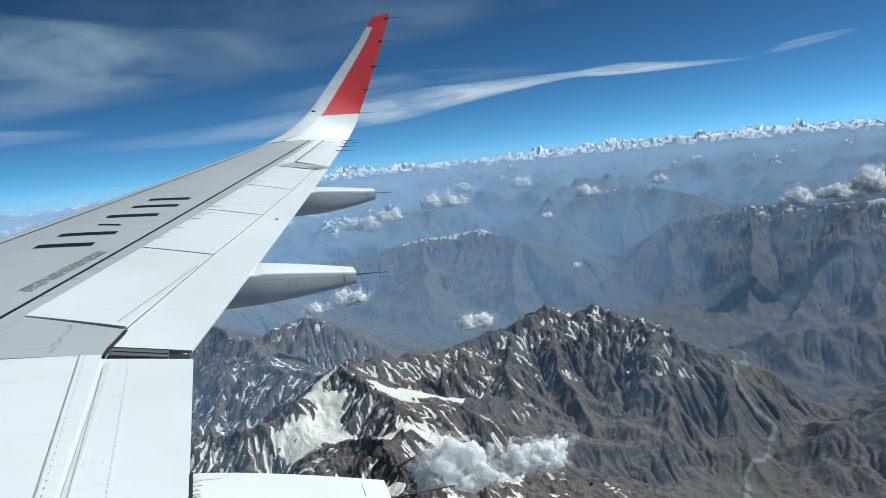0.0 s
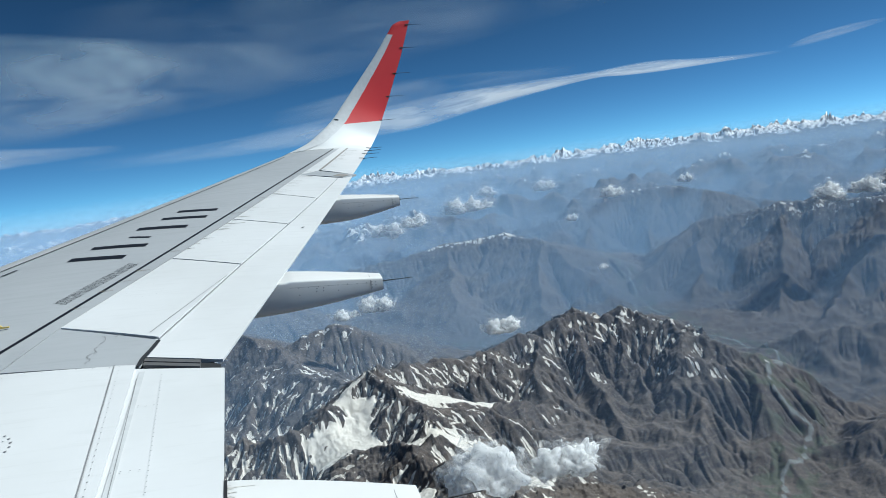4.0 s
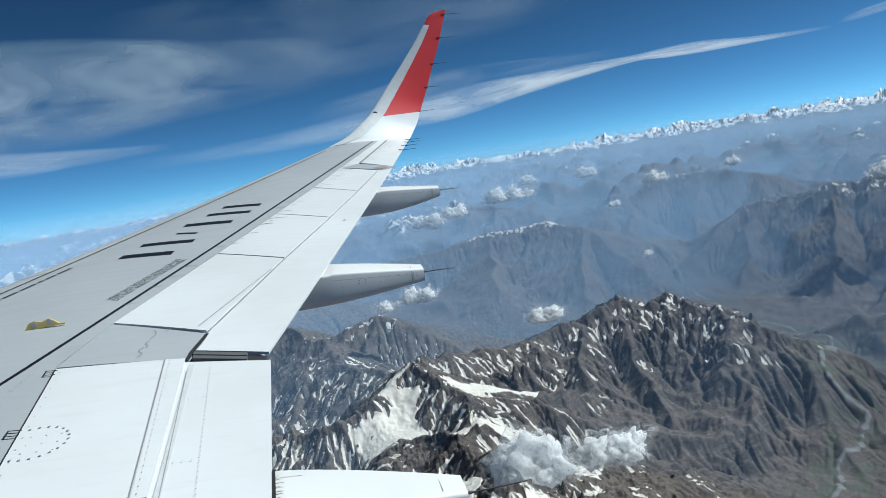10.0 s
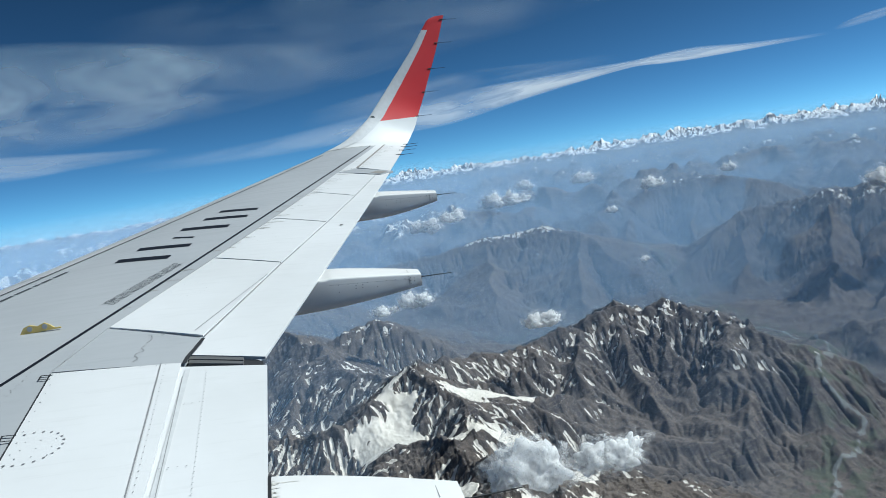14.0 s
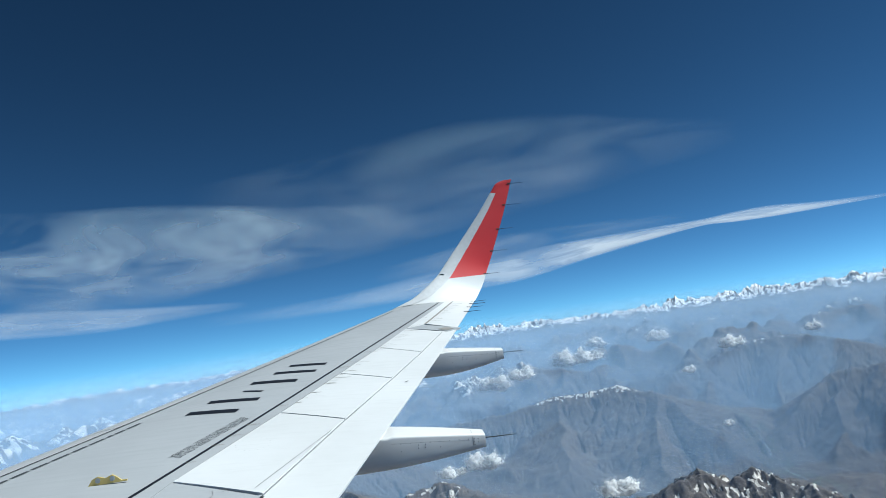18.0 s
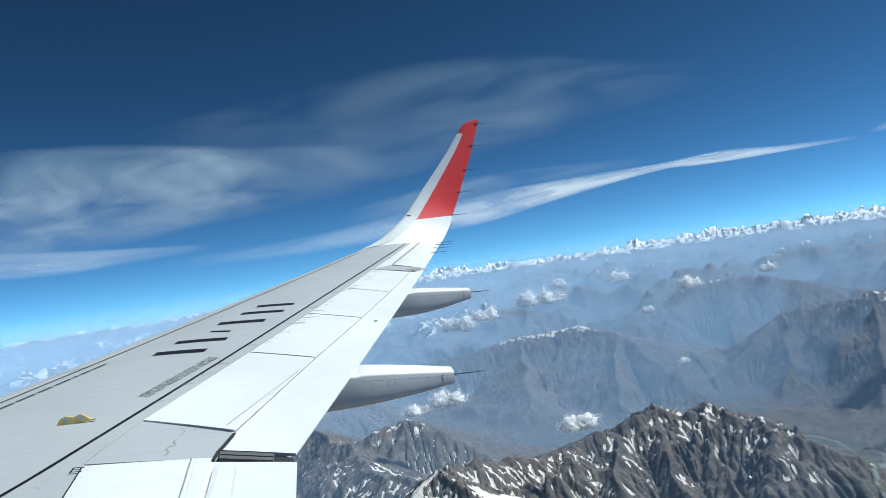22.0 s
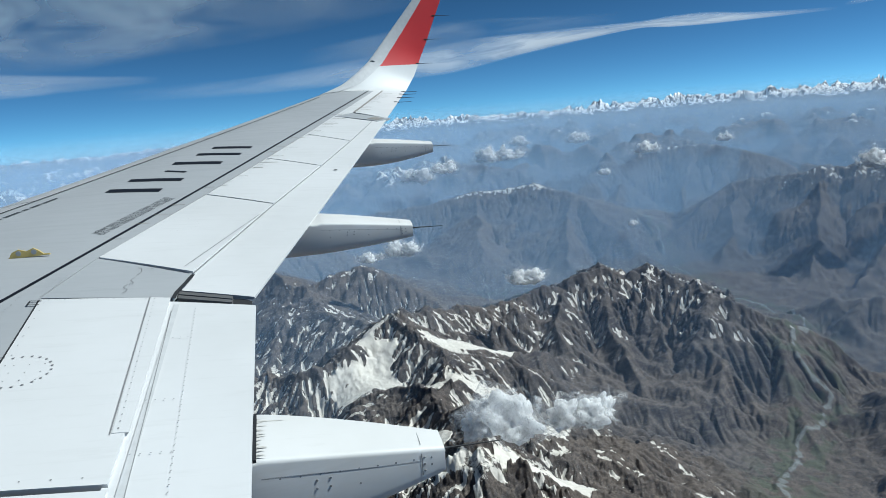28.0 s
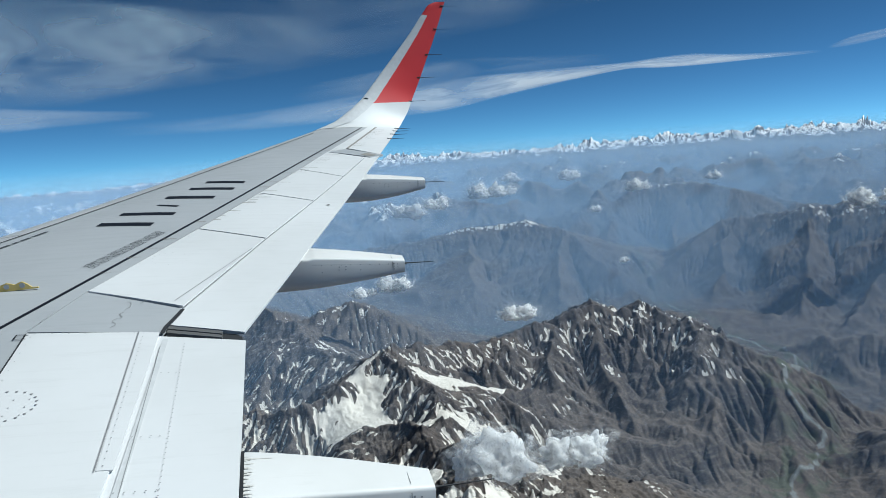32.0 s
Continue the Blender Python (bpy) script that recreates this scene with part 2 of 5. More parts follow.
# flaps
panel("inboard_flap", M_WHITE, wing, [(5.56, Y_ROOT), (6.12, Y_ROOT), (6.12, 6.175), (5.58, 6.275)], 8, 16, lift=-0.006, inset=0.004)
panel("outboard_flap", M_WHITE, wing, [(5.58, 6.46), (6.11, 6.31), (x_te(12.92), 12.92), (7.78, 12.82)], 8, 30, lift=-0.008, inset=0.0)
# shroud over the gap beside the aileron
panel("shroud_panel", M_GREY, wing, [(7.30, 13.07), (7.93, 12.72), (8.18, 12.97), (7.62, 13.36)], 6, 4, lift=0.004, thick=0.03)
panel("fixed_aft_skin", M_WHITE, wing, [(cx(C_SP, 13.1), 13.1), (cx(0.735, 13.40), 13.40), (cx(0.735, Y_TIP), Y_TIP), (cx(C_SP, Y_TIP), Y_TIP)], 5, 10, thick=0.03)
panel("aileron", M_WHITE, wing, [(cx(0.745, 13.42), 13.42), (cx(1.0, 13.0), 13.0), (cx(1.0, Y_TIP), Y_TIP), (cx(0.735, Y_TIP), Y_TIP)], 8, 12, lift=0.003, inset=0.008)
# the slot between the two flaps
panel("flap_end_seal", M_DARK, wing, [(5.60, 6.19), (6.10, 6.14), (6.10, 6.30), (5.69, 6.66)], 4, 2, lift=-0.035, thick=0.04)
for dy, up in ((0.0, 0.0), (0.056, 0.002)):
    panel("flap_end_rail", M_STEEL, wing, [(5.635, 6.318 + dy), (5.978, 6.222 + dy), (5.981, 6.266 + dy), (5.638, 6.362 + dy)], 4, 2, lift=-0.006 + up, thick=0.02, label="worn steel rail in the slot between the flaps", inset=0.003)


# ---- winglet ----
WL = [((7.265, 15.95, None), (8.94, 15.95, None)), ((7.74, 16.10, 2.20), (9.05, 16.20, 1.98)), ((8.12, 16.30, 2.44), (9.20, 16.42, 2.13)), ((8.40, 16.47, 2.66), (9.36, 16.58, 2.33)),
      ((8.68, 16.62, 2.96), (9.54, 16.74, 2.66)), ((8.97, 16.74, 3.28), (9.72, 16.82, 3.00)), ((9.25, 16.82, 3.59), (9.90, 16.88, 3.38)), ((9.61, 16.91, 4.00), (10.13, 16.95, 3.86)),
      ((9.96, 16.99, 4.45), (10.35, 17.01, 4.38)), ((10.08, 17.01, 4.59), (10.42, 17.03, 4.56)), ((10.24, 17.03, 4.655), (10.47, 17.04, 4.665))]


def spline(pts, k, u):
    """Catmull-Rom through the points."""
    p = [pts[max(0, min(len(pts) - 1, k + o))] for o in (-1, 0, 1, 2)]
    return 0.5 * ((2 * p[1]) + (p[2] - p[0]) * u + (2 * p[0] - 5 * p[1] + 4 * p[2] - p[3]) * u * u + (3 * p[1] - p[0] - 3 * p[2] + p[3]) * u ** 3)


les = [Vector((a[0], a[1], surf(a[0], a[1]) if a[2] is None else a[2])) for a, b in WL]
tes = [Vector((b[0], b[1], surf(b[0], b[1]) if b[2] is None else b[2])) for a, b in WL]


def winglet_shell(c0, c1, nc, lift):
    bm = bmesh.new()
    rows_in, rows_out = [], []
    for k in range(len(WL) - 1):
        for s in range(6 + (k == len(WL) - 2)):
            u = s / 6
            le, te = spline(les, k, u), spline(tes, k, u)
            le2, te2 = spline(les, k, min(1, u + 0.02)) if u < 0.98 else spline(les, k, u - 0.02), spline(tes, k, min(1, u + 0.02)) if u < 0.98 else spline(tes, k, u - 0.02)
            along = ((le2 + te2) - (le + te)) * (1 if u < 0.98 else -1)
            n_in = along.cross(te - le).normalized()
            if n_in.z < 0 or (abs(n_in.z) < 0.3 and n_in.y > 0):
                n_in = -n_in
            ch = (te - le).length
            ri, ro = [], []
            for j in range(nc + 1):
                c = c0 + (c1 - c0) * j / nc
                base = le.lerp(te, c)
                g = 2.598 * math.sqrt(c) * (1 - c)
                up = 0.041 if k == 0 else 0.045
                ri.append(bm.verts.new(base + n_in * (ch * up * g + lift)))
                ro.append(bm.verts.new(base - n_in * (ch * 0.045 * g + lift * 0.5 + 0.003)))
            rows_in.append(ri)
            rows_out.append(ro)
    for r, q in ((rows_in, 1), (rows_out, -1)):
        for i in range(len(r) - 1):
            for j in range(nc):
                f = (r[i][j], r[i][j + 1], r[i + 1][j + 1], r[i + 1][j])
                bm.faces.new(f if q > 0 else f[::-1])
    for i in range(len(rows_in) - 1):
        for j in (0, nc):
            bm.faces.new((rows_in[i][j], rows_in[i + 1][j], rows_out[i + 1][j], rows_out[i][j]))
    for i in (0, len(rows_in) - 1):
        for j in range(nc):
            bm.faces.new((rows_in[i][j], rows_in[i][j + 1], rows_out[i][j + 1], rows_out[i][j]))
    bmesh.ops.recalc_face_normals(bm, faces=bm.faces)
    return bm


winglet = smooth(part("winglet", winglet_shell(0.0, 1.0, 16, 0.0), M_WINGLET, wing, "red painted winglet on a white base"), 50)


def winglet_strip():
    """Bare leading-edge cap, from the blend to below the tip."""
    bm = bmesh.new()
    r = []
    for k in range(0, len(WL) - 3):
        for s in range(6):
            u = s / 6
            le, te = spline(les, k, u), spline(tes, k, u)
            le2, te2 = spline(les, k, u + 0.02), spline(tes, k, u + 0.02)
            n_in = ((le2 + te2) - (le + te)).cross(te - le).normalized()
            if n_in.z < 0 or (abs(n_in.z) < 0.3 and n_in.y > 0):
                n_in = -n_in
            ch = (te - le).length
            wdt = 0.24 + 0.06 * (k / 8)
            line = []
            for j in range(9):
                c = wdt * (1 - j / 8) ** 1.5
                line.append(bm.verts.new(le.lerp(te, c) + n_in * (ch * 0.045 * 2.598 * math.sqrt(c) * (1 - c) + 0.004) + (le - te).normalized() * 0.006 * (j / 8)))
            for j in range(1, 5):
                c = 0.10 * (j / 4) ** 1.5
                line.append(bm.verts.new(le.lerp(te, c) - n_in * (ch * 0.045 * 2.598 * math.sqrt(c) * (1 - c) + 0.008)))
            r.append(line)
    for i in range(len(r) - 1):
        for j in range(len(r[0]) - 1):
            bm.faces.new((r[i][j], r[i][j + 1], r[i + 1][j + 1], r[i + 1][j]))
    bmesh.ops.recalc_face_normals(bm, faces=bm.faces)
    return bm


smooth(part("leading_edge_cap", winglet_strip(), M_SEALANT, winglet, "pale grey leading-edge cap"), 60)


def blob(centre, size, seg=10, rings=6):
    bm = bmesh.new()
    bmesh.ops.create_uvsphere(bm, u_segments=seg, v_segments=rings, radius=1.0, matrix=Matrix.Translation(centre) @ Matrix.Diagonal((*size, 1)))
    return bm


smooth(part("position_light", blob((8.46, 16.455, 2.625), (0.075, 0.018, 0.045)), M_GLASS, winglet, "dark glass lens of the tip light"))


def wick(parent, at, way, length=0.30):
    bm = bmesh.new()
    q = Vector(way).normalized().to_track_quat('Z', 'Y').to_matrix().to_4x4()
    bmesh.ops.create_cone(bm, cap_ends=True, segments=6, radius1=0.0055, radius2=0.003, depth=length, matrix=Matrix.Translation(Vector(at) + Vector(way).normalized() * length / 2) @ q)
    bmesh.ops.create_cone(bm, cap_ends=True, segments=6, radius1=0.022, radius2=0.007, depth=0.10, matrix=Matrix.Translation(Vector(at) - Vector(way).normalized() * 0.02) @ q)
    return part("static_wick", bm, M_DARK, parent, "thin black static discharge rod")


for k, u in ((3, 0.7), (5, 0.15), (6, 0.35), (7, 0.4), (9, 0.1)):
    wick(winglet, spline(tes, k, u), (1, 0.05, -0.02), 0.32)
for y in (14.62, 15.14, 15.56, 15.90):
    wick(wing, (x_te(y), y, surf(x_te(y), y)), (1, 0.05, -0.02), 0.26)


# ---- flap track fairings ----
def fairing(y0, x_tip, zt_tip, zb_tip, zb_te, half, half_tip, wick_z):
    """A canoe under the flap: rows of a rounded box, from ahead of the trailing edge to its blunt end."""
    x_te0 = x_te(y0)
    zt_te = surf(x_te0, y0) - 0.004
    bm = bmesh.new()
    rows = []
    n = 60
    x0 = x_te0 - 1.6
    for i in range(n + 1):
        u = i / n
        x = x0 + (x_tip - x0) * u
        q = (x - x_te0) / (x_tip - x_te0)
        if q >= 0:
            zt = zt_te + (zt_tip - zt_te) * q ** 1.15
            zb = zb_te + (zb_tip - zb_te) * q ** 1.7
            hw = half + (half_tip - half) * q ** 1.3
        else:
            e = (x_te0 - x) / 1.6
            zt = min(zt_te, surf(x, y0) - 0.016)
            zb = zb_te + 0.10 * e ** 2
            hw = half * (1 - 0.75 * e ** 2)
        zt = max(zt, zb + 0.03)
        r = min(0.022, hw * 0.3)
        ring = []
        for sy, sz, a0 in ((1, 1, 0), (-1, 1, 90), (-1, -1, 180), (1, -1, 270)):
            rr = r if sz > 0 else min(hw * 0.55, (zt - zb) * 0.25)
            for k in range(5):
                a = radians(a0 + 22.5 * k)
                ww = hw if sz > 0 else hw * 0.92
                ring.append(bm.verts.new((x, y0 + sy * (ww - min(rr, ww * 0.85)) + min(rr, ww * 0.85) * math.cos(a), (zt - rr if sz > 0 else zb + rr) + rr * math.sin(a) + 0.135 * (sy * ww if sz > 0 else 0))))
        rows.append(ring)
    m = len(rows[0])
    for i in range(n):
        for j in range(m):
            bm.faces.new((rows[i][j], rows[i][(j + 1) % m], rows[i + 1][(j + 1) % m], rows[i + 1][j]))
    bm.faces.new(rows[0])
    bm.faces.new(rows[-1][::-1])
    bmesh.ops.recalc_face_normals(bm, faces=bm.faces)
    f = smooth(part("flap_track_fairing", bm, M_FAIR, wing, "white canoe fairing below the flap"), 30)
    # nose line where the tail cap joins, and a row of fasteners
    cap = bmesh.new()
    xs = x_tip - 0.13 * (x_tip - x_te0)
    q = (xs - x_te0) / (x_tip - x_te0)
    hw = half + (half_tip - half) * q ** 1.3
    zt = zt_te + (zt_tip - zt_te) * q ** 1.15
    bmesh.ops.create_cube(cap, size=1.0, matrix=Matrix.Translation((xs, y0, zt)) @ Matrix.Rotation(math.atan(0.135), 4, 'X') @ Matrix.Diagonal((0.003, hw * 1.3, 0.002, 1)))
    part("cap_joint", cap, M_RIVET, f)
    riv = bmesh.new()
    for i in range(9):
        q = 0.12 + 0.8 * i / 8
        x = x_te0 + (x_tip - x_te0) * q
        hw = half + (half_tip - half) * q ** 1.3
        zt = zt_te + (zt_tip - zt_te) * q ** 1.15
        zb = zb_te + (zb_tip - zb_te) * q ** 1.7
        up = zt - min(0.022, hw * 0.3) - 0.135 * hw
        down = zb + min(hw * 0.55, (zt - zb) * 0.25)
        for e in (0.25,) if i % 4 else (0.25, 0.6):
            bmesh.ops.create_cone(riv, cap_ends=True, segments=6, radius1=0.005, radius2=0.005, depth=0.0012,
                                  matrix=Matrix.Translation((x, y0 - hw * (1 - 0.08 * e), up + (down - up) * e)) @ Matrix.Rotation(radians(90), 4, 'X'))
    tagged(part("fasteners", riv, M_RIVET, f), kind="stuff")

    def side(q, e, proud):
        """A point on the inboard side: q along the tail, e down from the shoulder."""
        w = half + (half_tip - half) * q ** 1.3
        t0 = zt_te + (zt_tip - zt_te) * q ** 1.15
        b0 = zb_te + (zb_tip - zb_te) * q ** 1.7
        u0 = t0 - min(0.022, w * 0.3) - 0.135 * w
        d0 = b0 + min(w * 0.55, (t0 - b0) * 0.25)
        return Vector((x_te0 + (x_tip - x_te0) * q, y0 - w * (1 - 0.08 * e) - proud, u0 + (d0 - u0) * e))

    seam = bmesh.new()
    edge_rows = [[seam.verts.new(side(0.03 + 0.83 * i / 20, 0.22 + o + 0.12 * (i / 20) ** 2, pr)) for o, pr in ((-0.010, 0.0006), (0.0, 0.001), (0.010, 0.0006))] for i in range(21)]
    for p, q in zip(edge_rows, edge_rows[1:]):
        for j in range(2):
            seam.faces.new((p[j], q[j], q[j + 1], p[j + 1]))
    part("lid_seam", seam, M_SLAT, f, "thin sealed seam under the lid's edge")
    joint = bmesh.new()
    edge_rows = [[joint.verts.new(side(0.865 + o, 0.02 + 0.95 * i / 6, 0.0015)) for o in (-0.003, 0.003)] for i in range(7)]
    for p, q in zip(edge_rows, edge_rows[1:]):
        joint.faces.new((p[0], q[0], q[1], p[1]))
    part("cap_joint", joint, M_RIVET, f)
    bolts = bmesh.new()
    for q, e in ((0.30, 0.36), (0.37, 0.35), (0.295, 0.52), (0.365, 0.52), (0.88, 0.2), (0.88, 0.5), (0.88, 0.8)):
        bmesh.ops.create_cone(bolts, cap_ends=True, segments=8, radius1=0.006, radius2=0.005, depth=0.003, matrix=Matrix.Translation(side(q, e, 0.001)) @ Matrix.Rotation(radians(90), 4, 'X'))
    tagged(part("bolts", bolts, M_RIVET, f), kind="stuff")
    if y0 < Y_KINK:
        seal = bmesh.new()
        bmesh.ops.create_cube(seal, size=1.0, matrix=Matrix.Translation((x_te0 + 0.008, y0, zt_te - 0.008)) @ Matrix.Rotation(math.atan(0.135), 4, 'X') @ Matrix.Diagonal((0.014, half * 1.96, 0.018, 1)))
        part("front_seal", seal, M_DARK, f, "dark rubber seal at the flap's edge")
        lid_stain = bmesh.new()
        rs = random.Random(3)
        for k in range(16):
            yy = y0 + half * rs.uniform(-0.9, 0.9)
            ln, wd = rs.uniform(0.012, 0.045) + (0.09 if k == 4 else 0.0), rs.uniform(0.003, 0.009)
            za = zt_te + 0.135 * (yy - y0) + 0.0010
            zb_ = za + (zt_tip - zt_te) * (ln / (x_tip - x_te0)) ** 1.15 + 0.0006
            lid_stain.faces.new([lid_stain.verts.new(v) for v in ((x_te0 + 0.016, yy - wd, za), (x_te0 + 0.016 + ln, yy - 0.001, zb_), (x_te0 + 0.016 + ln, yy + 0.001, zb_), (x_te0 + 0.016, yy + wd, za))])
        tagged(part("grime_streaks", lid_stain, M_DUST, f), kind="stuff")
    wick(f, (x_tip, y0, wick_z), (1, 0.0, -0.05), 0.30)
    return f


fairing(4.70, 6.95, 0.175, 0.03, -0.10, 0.185, 0.075, 0.12)
fairing(7.95, 7.475, 0.655, 0.525, 0.475, 0.165, 0.075, 0.60)
fairing(11.32, 8.46, 1.175, 1.035, 0.93, 0.15, 0.07, 1.12)


# ---- markings, fasteners ----
def strip(name, mat, pts, half, lift, parent=wing, label=""):
    """A painted line along points (x, y) on the skin."""
    bm = bmesh.new()
    l, r = [], []
    for i, p in enumerate(pts):
        a, b = Vector(pts[max(0, i - 1)]), Vector(pts[min(len(pts) - 1, i + 1)])
        n = Vector((-(b - a).y, (b - a).x)).normalized() * half
        for q, out in ((n, l), (-n, r)):
            x, y = p[0] + q.x, p[1] + q.y
            out.append(bm.verts.new((x, y, surf(x, y) + lift)))
    for i in range(len(pts) - 1):
        bm.faces.new((r[i], r[i + 1], l[i + 1], l[i]))
    return part(name, bm, mat, parent, label)


def span(c, y0, y1, n=40):
    return [(cx(c, y0 + (y1 - y0) * i / n), y0 + (y1 - y0) * i / n) for i in range(n + 1)]


WALK = [(3.70, 3.90), (4.20, 5.24), (4.581, 6.25), (5.535, 8.782), (6.72, 11.94), (8.25, 15.90)]
walk_pts = [tuple(spline([Vector(p) for p in WALK], k, i / 8)) for k in range(len(WALK) - 1) for i in range(8)] + [WALK[-1]]
strip("walkway_line", M_BLACK, walk_pts, 0.014, 0.004, label="black painted no-step line along the wing")
strip("slat_joint", M_DARK, span(0.147, 3.0, 15.4), 0.010, 0.005)
strip("tip_joint", M_DARK, [(cx(c, 15.92), 15.92) for c in (0.147, 0.25, 0.35, 0.45, 0.586)], 0.008, 0.005)
strip("aileron_gap", M_STAIN, [(cx(0.741, 13.43 + i * 0.25), 13.43 + i * 0.25) for i in range(11)], 0.020, 0.006, label="stained gap ahead of the aileron")
strip("shroud_stain", M_STAIN, [(7.86, 12.82), (7.95, 12.93), (8.0, 12.98)], 0.09, 0.010, label="dark oil stain beside the flap end")
strip("wear_strip_joint", M_RIVET, [(5.542, 4.76), (5.513, 5.53), (5.484, 6.30)], 0.003, 0.016)
strip("flap_joint", M_RIVET, [(5.690 - 0.018 * i / 3, 3.2 + i * 0.29) for i in range(11)], 0.0022, 0.001)
strip("flap_seal", M_SEALANT, [(5.648, 3.2 + i * 0.3) for i in range(11)], 0.016, 0.0)
strip("spoiler_bead", M_RIVET, [(5.640 + 0.51 * k / 8, 6.81 + 1.20 * k / 8) for k in range(9)], 0.0025, 0.015)
# grey line painted behind each spoiler to strengthen its thin edge shadow
for (f0, a0), (f1, a1) in zip(SP, SP[1:]):
    strip("trailing_shade_line", M_RIVET, [tuple(Vector(a0).lerp(Vector(a1), k / 6) + Vector((0.004, 0))) for k in range(7)], 0.005, 0.003)
strip("flap_slit", M_DARK, [(5.622, 6.27), (5.632, 6.37), (5.668, 6.50), (5.708, 6.66)], 0.013, 0.012, label="black rubber-lined slit at the flap's inner corner")
for x0, y0 in ((4.83, 6.292), (4.866, 5.53)):
    for p, q in (((-0.03, 0.03), (0.035, 0.022)), ((-0.03, -0.03), (0.035, -0.035)), ((-0.03, 0.035), (-0.03, -0.035))):
        strip("hinge_cutout_edge", M_DARK, [(x0 + p[0], y0 + p[1]), (x0 + q[0], y0 + q[1])], 0.005, 0.013)
strip("hinge_line", M_DARK, [(4.840 + 0.0588 * k * 0.24, 6.35 - 0.24 * k) for k in range(9)], 0.006, 0.004)
strip("flap_plug", M_DARK, [(6.955, 9.66), (6.99, 9.69)], 0.010, 0.002)

# aircraft marks: one plain bar for each character
for y, x0, x1, hw in ((9.02, 4.72, 5.22, 0.062), (9.42, 4.85, 5.38, 0.058), (9.76, 5.16, 5.38, 0.028), (10.14, 5.20, 5.73, 0.066), (10.58, 5.42, 5.93, 0.060), (10.95, 5.58, 6.05, 0.060)):
    strip("marking_bar", M_BLACK, [(x0 + (x1 - x0) * i / 6, y - 0.10 * i / 6) for i in range(7)], hw, 0.004)
# stencilled notices: rows of small bars
def notice(body, start, end, height, up_forward):
    """A stencilled line of words laid on the skin, from start to end."""
    cu = bpy.data.curves.new("notice", 'FONT')
    cu.body, cu.resolution_u = body, 3
    ob = new("notice", cu)
    me = bpy.data.meshes.new_from_object(ob.evaluated_get(bpy.context.evaluated_depsgraph_get()))
    bpy.data.objects.remove(ob)
    me.name = "stencilled_notice"
    us, vs = [v.co.x for v in me.vertices], [v.co.y for v in me.vertices]
    a, b = Vector(start), Vector(end)
    d = (b - a).normalized()
    n = Vector((-abs(d.y), abs(d.x))) if up_forward else Vector((abs(d.y), -abs(d.x)))
    for v in me.vertices:
        p = a + (b - a) * ((v.co.x - min(us)) / (max(us) - min(us))) + n * height * (v.co.y - min(vs)) / (max(vs) - min(vs))
        v.co = (p.x, p.y, surf(p.x, p.y) + 0.004)
    me.materials.clear()
    me.materials.append(M_TEXT)
    out = new("stencilled_notice", me)
    out.parent = wing
    return tagged(out, "dark grey stencilled warning words on the skin")


notice("DO NOT WALK OUTSIDE THIS AREA", (4.965, 7.60), (5.385, 8.60), 0.052, True)
notice("DO NOT WALK OUTSIDE THIS AREA", (5.285, 8.645), (4.865, 7.645), 0.052, False)
# a notice too small to read: a row of bars
rng = random.Random(5)
y = 7.5
while y < 8.95:
    w = rng.uniform(0.05, 0.17)
    strip("stencil_bar", M_TEXT, [(cx(0.205, y), y), (cx(0.205, y + w), y + w)], 0.02, 0.004)
    y += w + 0.03


def dots(name, pts, r=0.006, lift=0.0):
    bm = bmesh.new()
    for x, y, dz in pts:
        z = surf(x, y) + lift + dz
        ring = [bm.verts.new((x + r * math.cos(a * math.pi / 3), y + r * math.sin(a * math.pi / 3), z)) for a in range(6)]
        bm.faces.new(ring)
    return tagged(part(name, bm, M_RIVET, wing), kind="stuff")


def line_dots(a, b, step, lift):
    a, b = Vector(a), Vector(b)
    n = int((b - a).length / step)
    return [((a + (b - a) * i / n).x, (a + (b - a) * i / n).y, lift) for i in range(n + 1)]


pts = []
pts += line_dots((5.568, 4.80), (5.515, 6.27), 0.055, 0.017)          # wear strip
pts += line_dots((5.845, 3.4), (5.765, 6.12), 0.045, 0.002)           # inboard flap
pts += line_dots((4.90, 6.325), (5.46, 6.285), 0.09, 0.013)
pts += line_dots((4.885, 6.28), (4.955, 5.0), 0.11, 0.013)
pts += line_dots((4.95, 4.50), (5.50, 4.47), 0.10, 0.013)
pts += line_dots((5.64, 5.72), (5.76, 5.72), 0.04, 0.002) + line_dots((5.64, 5.05), (5.76, 5.05), 0.04, 0.002) + line_dots((5.64, 4.62), (5.8, 4.62), 0.04, 0.002)
oval = []
for k in range(15):                                                   # arched hinge cover
    a = radians(-112 + 16 * k)
    oval.append((5.0 + 0.155 * math.cos(a), 5.395 + 0.16 * math.sin(a), 0.014))
for k in range(9):
    pts.append((4.97 + 0.07 * (k % 3), 5.30 + 0.08 * (k // 3), 0.013))
for (f0, a0), (f1, a1) in zip(SP, SP[1:]):
    m = (Vector(f0) + Vector(f1)) / 2 + Vector((0.17, -0.1))
    for k in range(16):
        a = k * math.pi * 2 / 16
        pts.append((m.x + 0.14 * math.cos(a), m.y + 0.16 * math.sin(a), 0.014))
    pts += line_dots(Vector(f0) + Vector((0.04, 0.06)), Vector(f1) + Vector((0.03, -0.06)), 0.11, 0.014)
pts += line_dots((4.86, 6.47), (4.90, 6.75), 0.04, 0.003) + line_dots((4.82, 6.5), (4.86, 6.72), 0.05, 0.003) + line_dots((4.68, 6.10), (4.71, 6.42), 0.05, 0.003) + line_dots((4.66, 6.12), (4.70, 6.30), 0.06, 0.003)
dots("fasteners", pts, 0.0043)
dots("cover_fasteners", oval, 0.008)

